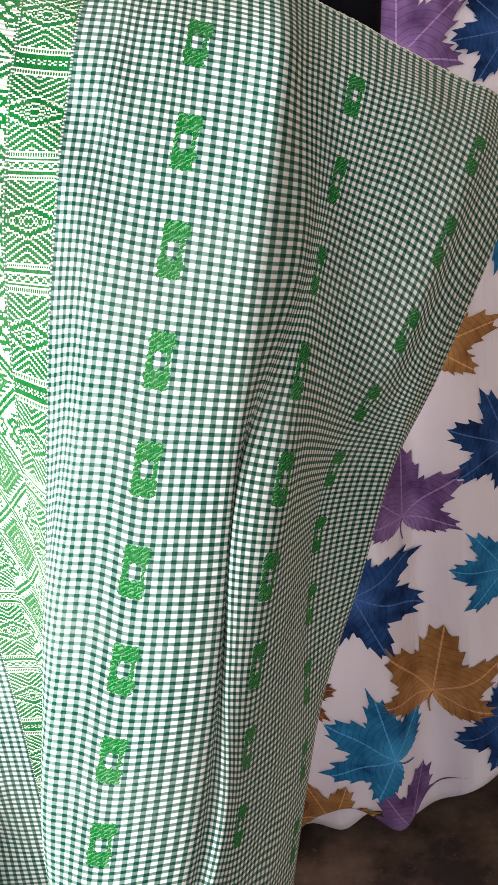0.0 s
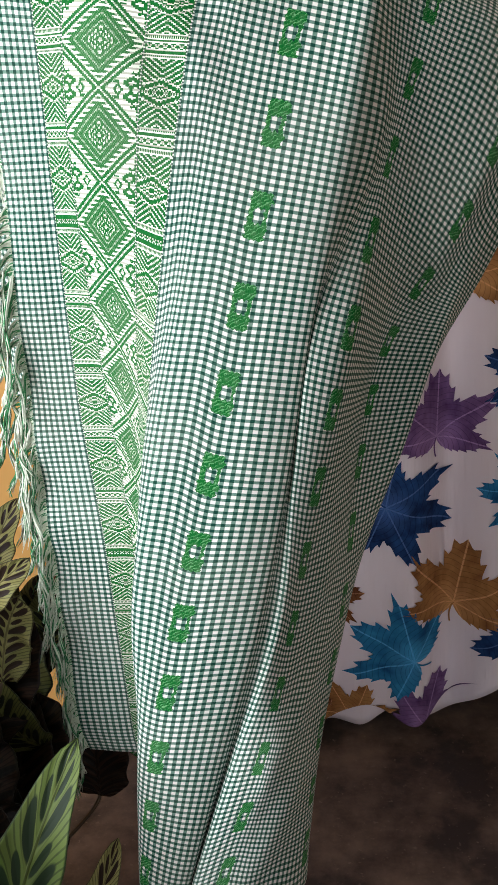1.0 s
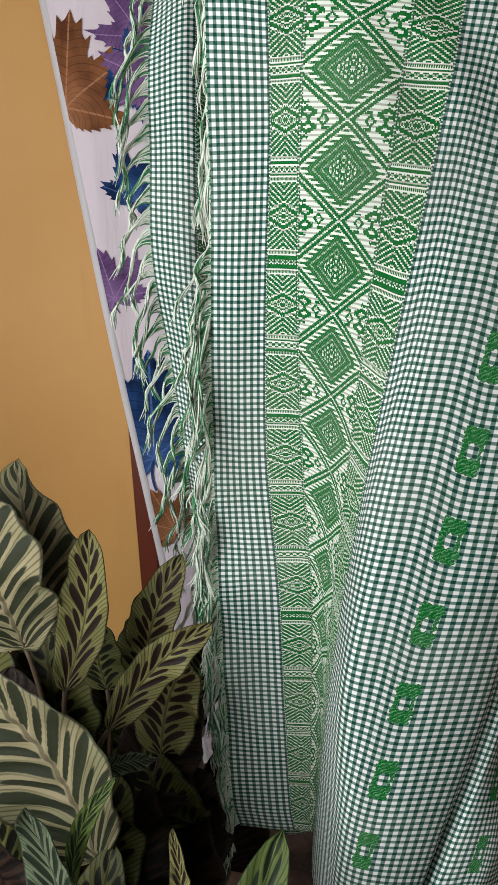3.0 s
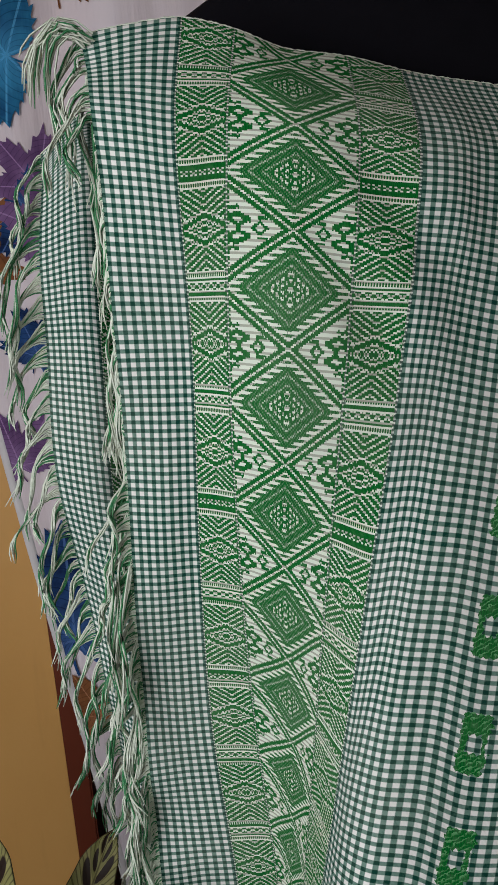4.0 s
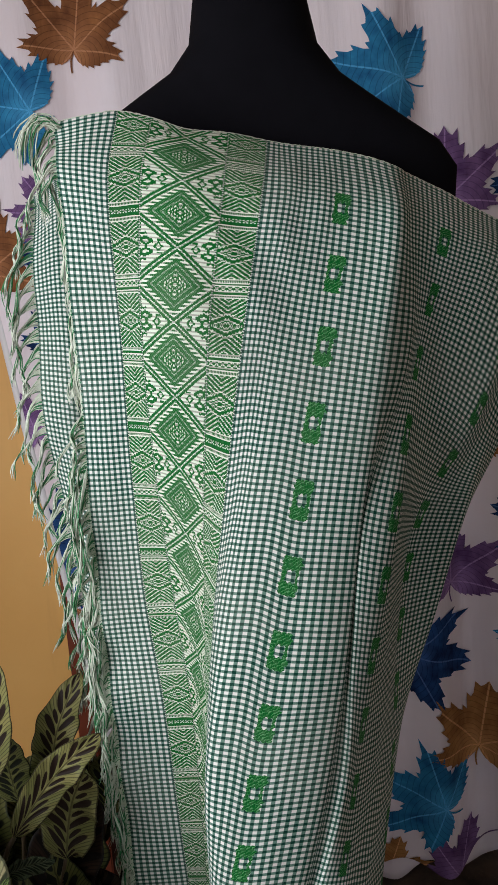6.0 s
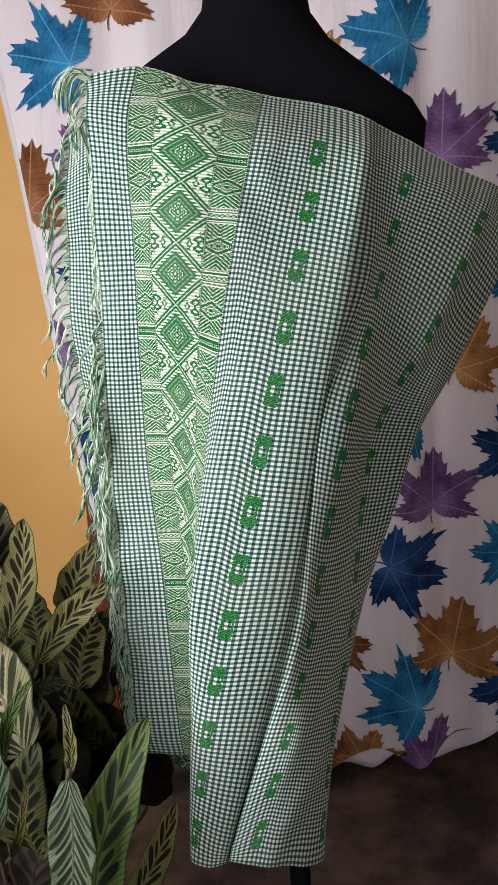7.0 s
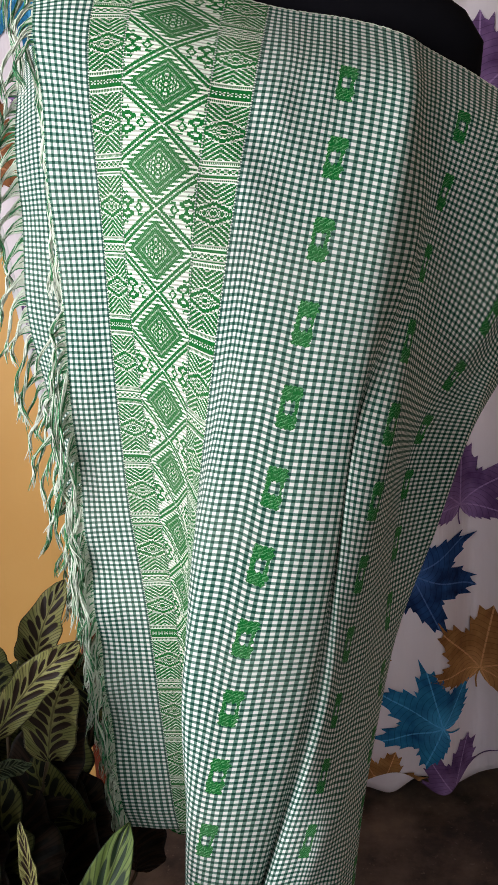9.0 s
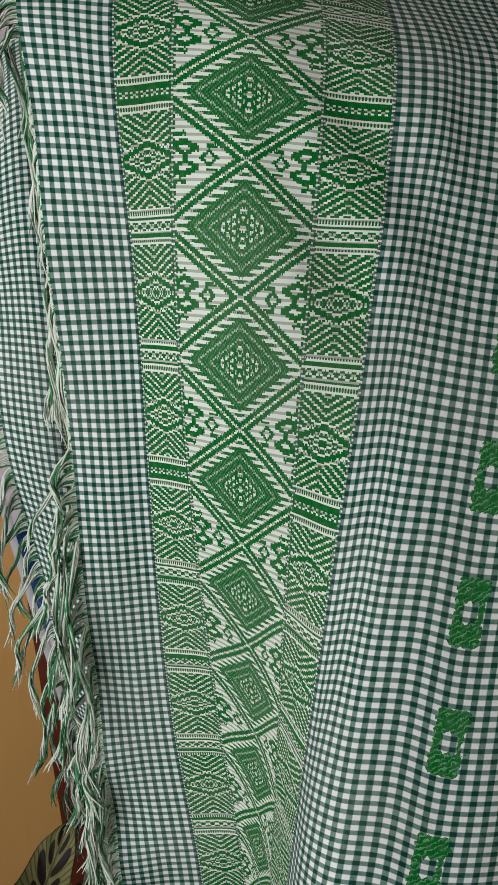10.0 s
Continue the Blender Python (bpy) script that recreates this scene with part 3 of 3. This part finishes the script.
rib(0.5300, (0.165, 0.147, 0.086, 0.034, 0.002, -0.025, -0.061, -0.092, -0.102), (0.748, 0.700, 0.682, 0.678, 0.664, 0.668, 0.578, 0.562, 0.560), (1.323, 1.272, 1.138, 0.992, 0.849, 0.680, 0.567, 0.433, 0.382))
rib(0.5600, (0.201, 0.177, 0.109, 0.044, 0.014, -0.011, -0.046, -0.070, -0.079), (0.765, 0.722, 0.698, 0.706, 0.700, 0.700, 0.612, 0.592, 0.590), (1.308, 1.258, 1.120, 0.984, 0.845, 0.670, 0.553, 0.417, 0.362))
rib(0.5900, (0.232, 0.204, 0.131, 0.057, 0.024, 0.003, -0.032, -0.053, -0.059), (0.785, 0.742, 0.714, 0.728, 0.735, 0.735, 0.660, 0.635, 0.630), (1.298, 1.243, 1.099, 0.977, 0.839, 0.662, 0.532, 0.395, 0.338))
rib(0.6200, (0.252, 0.224, 0.141, 0.085, 0.050, 0.015, -0.027, -0.048, -0.054), (0.815, 0.775, 0.742, 0.745, 0.768, 0.775, 0.720, 0.700, 0.690), (1.286, 1.232, 1.076, 0.970, 0.833, 0.654, 0.494, 0.360, 0.304))
rib(0.6500, (0.264, 0.243, 0.159, 0.113, 0.079, 0.024, -0.025, -0.050, -0.056), (0.830, 0.800, 0.770, 0.748, 0.790, 0.830, 0.800, 0.770, 0.760), (1.273, 1.215, 1.057, 0.965, 0.831, 0.648, 0.449, 0.321, 0.267))
rib(0.6900, (0.281, 0.263, 0.184, 0.120, 0.077, 0.023, -0.026, -0.056, -0.062), (0.880, 0.860, 0.840, 0.830, 0.860, 0.880, 0.860, 0.830, 0.820), (1.259, 1.199, 1.044, 0.937, 0.803, 0.632, 0.420, 0.291, 0.239))
rib(0.7800, (0.200, 0.185, 0.148, 0.111, 0.074, 0.036, -0.001, -0.038, -0.050), (0.965, 0.965, 0.965, 0.965, 0.965, 0.965, 0.965, 0.965, 0.965), (1.320, 1.262, 1.116, 0.970, 0.824, 0.679, 0.533, 0.387, 0.340))
rib(0.9200, (0.000, -0.011, -0.039, -0.066, -0.094, -0.121, -0.149, -0.176, -0.185), (0.965, 0.965, 0.960, 0.950, 0.930, 0.910, 0.880, 0.860, 0.860), (1.370, 1.311, 1.163, 1.015, 0.868, 0.720, 0.572, 0.425, 0.377))
rib(1.1000, (-0.230, -0.234, -0.245, -0.255, -0.265, -0.276, -0.286, -0.297, -0.300), (0.900, 0.900, 0.900, 0.890, 0.870, 0.860, 0.850, 0.840, 0.840), (1.430, 1.367, 1.208, 1.050, 0.891, 0.733, 0.575, 0.416, 0.365))
rib(1.2300, (-0.331, -0.337, -0.347, -0.354, -0.351, -0.351, -0.346, -0.341, -0.341), (0.745, 0.755, 0.765, 0.772, 0.778, 0.790, 0.800, 0.815, 0.820), (1.423, 1.380, 1.251, 1.094, 0.936, 0.806, 0.688, 0.553, 0.500))
rib(1.2820, (-0.375, -0.383, -0.397, -0.401, -0.385, -0.378, -0.368, -0.360, -0.357), (0.765, 0.775, 0.785, 0.790, 0.795, 0.805, 0.820, 0.835, 0.840), (1.399, 1.367, 1.256, 1.106, 0.948, 0.812, 0.701, 0.565, 0.511))


def drape():
    """Lofts the cloth over its ribs."""
    down = 208
    along = np.linspace(STEPS[0], STEPS[-1], down + 1)
    places = [s for s, _ in RIBS]
    grid = np.stack([np.stack([spline(STEPS, points, v) for v in along]) for _, points in RIBS])
    across = np.concatenate([np.linspace(SIDE, 0.70, 343), np.linspace(0.70, END - SIDE, 91)[1:]])
    columns = np.stack([spline(places, grid, s) for s in across])
    rows, texture = [], []
    for s, column in zip(across, columns):
        row, tex = [], []
        for v, place in zip(along, column):
            n = noise.noise(Vector((s * 9.0, v * 5.0, 3.0))) * 0.003 + noise.noise(Vector((s * 30.0, v * 9.0, 7.0))) * 0.0013
            # slanting buckles where the cloth is pulled over the bust, and in the gathered side
            n += 0.0030 * math.exp(-((s - 0.25) / 0.06) ** 2) * math.sin(v * 62.0 - s * 75.0) * max(0.0, 1.0 - abs(v - 0.17) / 0.13)
            n += 0.0035 * math.exp(-((s - 0.53) / 0.04) ** 2) * math.sin(v * 38.0 + s * 70.0) * max(0.0, min(1.0, (v - 0.45) * 4.0))
            # edges that ripple between their fringe knots
            if s < 0.048:
                n += (0.048 - s) / 0.03 * 0.005 * math.sin(v * 42.0 + 2.0 * math.sin(v * 9.0))
            if s > END - 0.068:
                n += (s - END + 0.068) / 0.05 * 0.007 * math.sin(v * 30.0)
            row.append(Vector((place[0], place[1] + n, place[2])))
            tex.append((s, v))
        rows.append(row)
        texture.append(tex)
    return rows, texture


shawl = tagged(new("shawl"), "green and white checked handwoven shawl draped over the mannequin", "shawl")
shawl.location = (-0.09, 0.70, 1.40)
SHIFT = Vector((-0.09, 0.70, 1.40))
rows, texture = drape()


def shawl_cloth():
    bm = bmesh.new()
    sheet(bm, [[p - SHIFT for p in row] for row in rows], texture)
    cloth = part("woven_cloth", bm, CLOTH, shawl)
    solid = cloth.modifiers.new("thickness", "SOLIDIFY")
    solid.thickness, solid.offset = 0.0010, 0.0


shawl_cloth()


def fringe(edge, aside, longest, seed, hug, high=0.0):
    """Loose warp ends along a side of the cloth; a few together run into one lock that hangs down."""
    bm = bmesh.new()
    rng = random.Random(seed)
    run = [0.0]
    for a, b in zip(edge, edge[1:]):
        run.append(run[-1] + (b - a).length)

    def at(d):
        k = min(len(edge) - 2, max(0, int(np.searchsorted(run, d)) - 1))
        return edge[k].lerp(edge[k + 1], (d - run[k]) / (run[k + 1] - run[k])) - SHIFT

    d = 0.0
    while d < run[-1] - 0.012:
        wide = rng.uniform(0.007, 0.015) if high and d < 0.07 else rng.uniform(0.010, 0.024)
        out = aside * rng.uniform(0.45, 1.25) * (1.0 - 0.45 * d / run[-1])
        reach = longest * rng.uniform(0.75, 1.1)
        rise = 0.0
        if d < 0.05:
            out, rise = rng.uniform(0.006, 0.022), 0.003
        front, behind = rng.uniform(0.002, 0.010), hug
        if high and 0.07 < d < high:
            out, front, behind, reach = 0.003, -0.004, 0.03, reach * 0.8
        elif high and d < 0.07:
            reach *= rng.uniform(0.4, 0.75)
            front = rng.uniform(0.0, 0.016)
        root = at(d + wide * 0.6)
        bend, twist = rng.uniform(-0.018, 0.004), rng.uniform(0, 6.28)
        ends = max(6, int(wide / 0.0014))
        for i in range(ends):
            p = at(min(run[-1] - 0.001, d + wide * (i + rng.uniform(0.1, 0.9)) / ends))
            phase, size = rng.uniform(0, 6.28), rng.uniform(0.0004, 0.0022)
            tip = rng.uniform(0.86, 1.08)
            points = []
            for j in range(11):
                t = j / 10.0 * tip
                axis = root + Vector((-out * (1 - (1 - min(1.0, t * 1.35)) ** 2) + bend * t * t + 0.003 * math.sin(t * 9.0 + twist), -front * math.sin(min(1.0, t * 1.6) * 1.57) + behind * t, -reach * t ** 1.45 + rise * math.sin(t * 3.0)))
                free = p + Vector((-min(out, 0.012) * t * 2.2, -0.003 * t, -0.010 * t * t))
                f = min(1.0, t / 0.48)
                f = f * f * (3 - 2 * f)
                spread = size * (1.0 + 1.4 * max(0.0, t - 0.75) * 4.0)
                points.append(free.lerp(axis, f) + Vector((math.cos(phase + t * 7.0), math.sin(phase + t * 7.0), 0.0)) * spread * min(1.0, t * 4.0))
            tube(bm, points, [0.0008] * 9 + [0.0007, 0.0003])
        d += wide
    return bm


part("fringe", fringe(rows[0], 0.020, 0.105, 5, 0.004, 0.36), YARN, shawl, "loose green and white warp fringe")
part("fringe", fringe(rows[0][68:], 0.022, 0.050, 11, 0.002), YARN, shawl, "loose green and white warp fringe")
part("fringe", fringe(rows[-1], 0.030, 0.068, 9, 0.0), YARN, shawl, "loose green and white warp fringe")


def corner_lock():
    """The loose lock that stands up at the upper corner and hangs over."""
    bm = bmesh.new()
    rng = random.Random(21)
    root = rows[0][0] - SHIFT
    for _ in range(26):
        high, far, low = rng.uniform(0.003, 0.013), rng.uniform(0.026, 0.046), rng.uniform(0.012, 0.045)
        start = root + Vector((rng.uniform(0.0, 0.010), rng.uniform(-0.004, 0.002), rng.uniform(-0.010, 0.0)))
        way = ((0, 0, 0), (-0.25 * far, -0.004, 0.8 * high), (-0.55 * far, -0.007, high), (-0.85 * far, -0.009, 0.3 * high - 0.15 * low), (-far, -0.010, -0.55 * low), (-1.05 * far, -0.010, -low))
        tube(bm, [start + Vector(p) for p in way], [0.0009] * 5 + [0.0004])
    part("fringe", bm, YARN, shawl, "loose green and white warp fringe")


corner_lock()


def rolled_hem():
    """The turned and stitched upper edge."""
    bm = bmesh.new()
    edge = [row[0] - SHIFT for row in rows[::2]]
    for k in range(2):
        tube(bm, [p + Vector((0.0, 0.0006 * math.cos(i * 2.3 + k * 2.1), 0.0003 + 0.0005 * math.sin(i * 2.3 + k * 2.1))) for i, p in enumerate(edge)], 0.0006, 4)
    part("rolled_hem", bm, YARN, shawl, "rolled and stitched upper hem")


rolled_hem()


# ---- the potted calathea ----
calathea = tagged(new("calathea_plant"), "potted calathea with pale leaves striped dark green and brown", "plant")
ROOT = Vector((-0.54, 0.74, 0.0))
calathea.location = ROOT


def calathea_leaf(base, tip, width, skin):
    base, tip = Vector(base) - ROOT, Vector(tip) - ROOT
    way = tip - base
    side = way.cross(Vector((0.15, 1.0, 0.1))).normalized()
    face = side.cross(way).normalized()
    if face.y > 0:
        face = -face
    side = side if face.y < 0 else -side
    seed = base.x * 97 + tip.z * 53
    curl = 0.13 * math.sin(seed) * way.length
    bow = 0.09 * math.cos(seed * 2.3) * way.length
    wave = 0.6 + 0.4 * math.sin(seed * 1.7)
    fold = 0.16 + 0.22 * abs(math.sin(seed * 3.1))
    bm = bmesh.new()
    rows_, tex = [], []
    for i in range(37):
        t = i / 36.0
        half = width * 0.70 * max(0.015, math.sin(math.pi * t ** 0.95) ** 0.52 * (1 - 0.10 * t))
        mid = base + way * t + side * (bow * math.sin(math.pi * t)) + face * (curl * math.sin(math.pi * t) - 0.16 * way.length * t ** 3)
        row, tx = [], []
        for j in range(19):
            a = j / 9.0 - 1.0
            edge = 1.0 + 0.05 * math.sin(t * 23.0 + seed * 1.3 + (1.0 if a > 0 else 0.0)) * abs(a)
            ripple = math.sin(t * 15.0 + seed + (2.2 if a > 0 else 0.0)) + 0.5 * math.sin(t * 29.0 + seed * 0.7 + (0.9 if a > 0 else 0.0))
            lift = fold * half * abs(a) ** 1.2 + 0.10 * width * wave * a * a * ripple - 0.020 * width * math.cos(t * 62.0 - abs(a) * 12.0) * (1 - abs(a) * 0.6)
            row.append(mid + side * (half * a * edge) + face * lift)
            tx.append((a, t))
        rows_.append(row)
        tex.append(tx)
    sheet(bm, rows_, tex)
    blade = part("leaf", bm, SKIN[skin], calathea)
    solid = blade.modifiers.new("thickness", "SOLIDIFY")
    solid.thickness = 0.0008
    # the stalk bends down into the pot
    foot = Vector((0.25 * base.x + 0.03 * math.sin(seed), 0.25 * base.y, 0.20))
    bm = bmesh.new()
    pts = []
    for i in range(11):
        t = i / 10.0
        bend = base - way.normalized() * 0.10 * min(1.0, base.z)
        pts.append(base * (1 - t) ** 2 + bend * 2 * t * (1 - t) + foot * t * t)
    tube(bm, pts, 0.0032, 6)
    part("stalk", bm, STALK, calathea)


calathea_leaf((-0.573, 0.730, 0.700), (-0.633, 0.710, 0.906), 0.127, 'pale')
calathea_leaf((-0.564, 0.810, 0.674), (-0.601, 0.790, 0.892), 0.111, 'pale')
calathea_leaf((-0.510, 0.670, 0.678), (-0.473, 0.650, 0.857), 0.042, 'mid')
calathea_leaf((-0.487, 0.750, 0.632), (-0.491, 0.730, 0.723), 0.053, 'deep')
calathea_leaf((-0.457, 0.640, 0.651), (-0.345, 0.620, 0.768), 0.035, 'mid')
calathea_leaf((-0.436, 0.749, 0.672), (-0.391, 0.731, 0.799), 0.041, 'mid')
calathea_leaf((-0.460, 0.570, 0.551), (-0.602, 0.550, 0.756), 0.116, 'pale')
calathea_leaf((-0.475, 0.480, 0.486), (-0.496, 0.460, 0.672), 0.037, 'shade')
calathea_leaf((-0.467, 0.510, 0.572), (-0.419, 0.490, 0.689), 0.014, 'fresh')
calathea_leaf((-0.362, 0.460, 0.586), (-0.359, 0.440, 0.681), 0.013, 'mid')
calathea_leaf((-0.352, 0.430, 0.602), (-0.371, 0.410, 0.422), 0.046, 'shade')
calathea_leaf((-0.355, 0.490, 0.341), (-0.278, 0.470, 0.631), 0.059, 'fresh')
calathea_leaf((-0.330, 0.510, 0.346), (-0.247, 0.490, 0.510), 0.029, 'mid')
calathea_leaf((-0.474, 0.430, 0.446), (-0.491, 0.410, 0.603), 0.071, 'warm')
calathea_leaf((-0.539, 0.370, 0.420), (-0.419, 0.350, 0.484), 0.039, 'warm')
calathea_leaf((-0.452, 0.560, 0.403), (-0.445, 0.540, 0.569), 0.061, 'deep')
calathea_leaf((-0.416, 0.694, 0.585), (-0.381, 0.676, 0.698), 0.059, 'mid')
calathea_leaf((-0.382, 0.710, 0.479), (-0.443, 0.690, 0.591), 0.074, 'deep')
calathea_leaf((-0.501, 0.270, 0.360), (-0.482, 0.250, 0.503), 0.032, 'fresh')
calathea_leaf((-0.420, 0.410, 0.236), (-0.320, 0.390, 0.317), 0.038, 'mid')
calathea_leaf((-0.463, 0.620, 0.617), (-0.405, 0.600, 0.638), 0.019, 'shade')
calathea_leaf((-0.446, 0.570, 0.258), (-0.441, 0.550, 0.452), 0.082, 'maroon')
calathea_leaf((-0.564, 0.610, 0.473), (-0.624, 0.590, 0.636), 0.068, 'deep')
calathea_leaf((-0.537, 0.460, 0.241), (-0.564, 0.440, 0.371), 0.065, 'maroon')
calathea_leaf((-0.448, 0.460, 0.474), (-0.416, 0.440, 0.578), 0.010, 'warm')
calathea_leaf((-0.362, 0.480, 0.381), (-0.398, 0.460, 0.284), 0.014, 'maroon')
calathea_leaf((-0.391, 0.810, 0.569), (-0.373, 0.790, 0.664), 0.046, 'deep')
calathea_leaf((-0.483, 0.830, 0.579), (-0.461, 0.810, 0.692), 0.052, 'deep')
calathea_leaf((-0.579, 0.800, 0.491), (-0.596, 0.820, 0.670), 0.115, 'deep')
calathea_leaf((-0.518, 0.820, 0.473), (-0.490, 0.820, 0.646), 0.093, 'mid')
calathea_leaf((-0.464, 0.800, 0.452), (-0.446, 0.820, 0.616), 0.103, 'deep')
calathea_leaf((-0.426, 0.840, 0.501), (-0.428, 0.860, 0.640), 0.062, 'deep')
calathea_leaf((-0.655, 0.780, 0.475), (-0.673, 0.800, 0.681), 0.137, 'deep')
# low filler leaves, near black in colour to stand for shade between stalks
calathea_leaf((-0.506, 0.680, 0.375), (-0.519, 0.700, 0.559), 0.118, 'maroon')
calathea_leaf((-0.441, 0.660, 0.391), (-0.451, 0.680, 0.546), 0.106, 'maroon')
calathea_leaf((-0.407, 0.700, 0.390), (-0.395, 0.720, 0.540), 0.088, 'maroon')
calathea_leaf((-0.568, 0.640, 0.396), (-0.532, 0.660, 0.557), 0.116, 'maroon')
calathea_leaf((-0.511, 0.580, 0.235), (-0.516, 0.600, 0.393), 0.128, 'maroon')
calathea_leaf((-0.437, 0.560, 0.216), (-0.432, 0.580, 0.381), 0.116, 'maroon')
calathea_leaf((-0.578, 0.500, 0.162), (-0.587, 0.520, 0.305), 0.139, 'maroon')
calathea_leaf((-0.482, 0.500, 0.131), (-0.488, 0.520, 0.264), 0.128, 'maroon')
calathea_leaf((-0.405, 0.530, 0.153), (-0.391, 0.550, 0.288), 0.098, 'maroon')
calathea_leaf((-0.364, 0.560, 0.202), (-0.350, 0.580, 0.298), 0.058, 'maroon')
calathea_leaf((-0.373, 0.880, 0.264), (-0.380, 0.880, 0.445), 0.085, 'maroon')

# inner leaves: dark undersides, with the clump's inner shade put into their colour
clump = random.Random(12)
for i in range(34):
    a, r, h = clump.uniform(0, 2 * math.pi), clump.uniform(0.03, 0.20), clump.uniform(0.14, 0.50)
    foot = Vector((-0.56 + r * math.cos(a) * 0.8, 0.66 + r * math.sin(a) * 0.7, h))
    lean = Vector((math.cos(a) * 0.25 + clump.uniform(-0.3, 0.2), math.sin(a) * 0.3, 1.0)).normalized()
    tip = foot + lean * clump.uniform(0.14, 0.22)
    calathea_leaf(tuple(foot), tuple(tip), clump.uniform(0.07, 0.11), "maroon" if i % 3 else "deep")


def pot():
    bm = bmesh.new()
    form = ((0.0, 0.075), (0.004, 0.08), (0.17, 0.105), (0.172, 0.115), (0.205, 0.117), (0.207, 0.107), (0.185, 0.104))
    rings = [[bm.verts.new((r * math.cos(2 * math.pi * k / 40), r * math.sin(2 * math.pi * k / 40), z)) for k in range(40)] for z, r in form]
    for a, b in zip(rings, rings[1:]):
        for k in range(40):
            bm.faces.new((a[k], a[(k + 1) % 40], b[(k + 1) % 40], b[k]))
    bm.faces.new(rings[0][::-1])
    part("pot", bm, CLAY, calathea, "dark round pot")
    bm = bmesh.new()
    bmesh.ops.create_circle(bm, cap_ends=True, segments=40, radius=0.1045, matrix=Matrix.Translation((0, 0, 0.186)))
    part("soil", bm, SOIL, calathea, "dark potting soil")


pot()
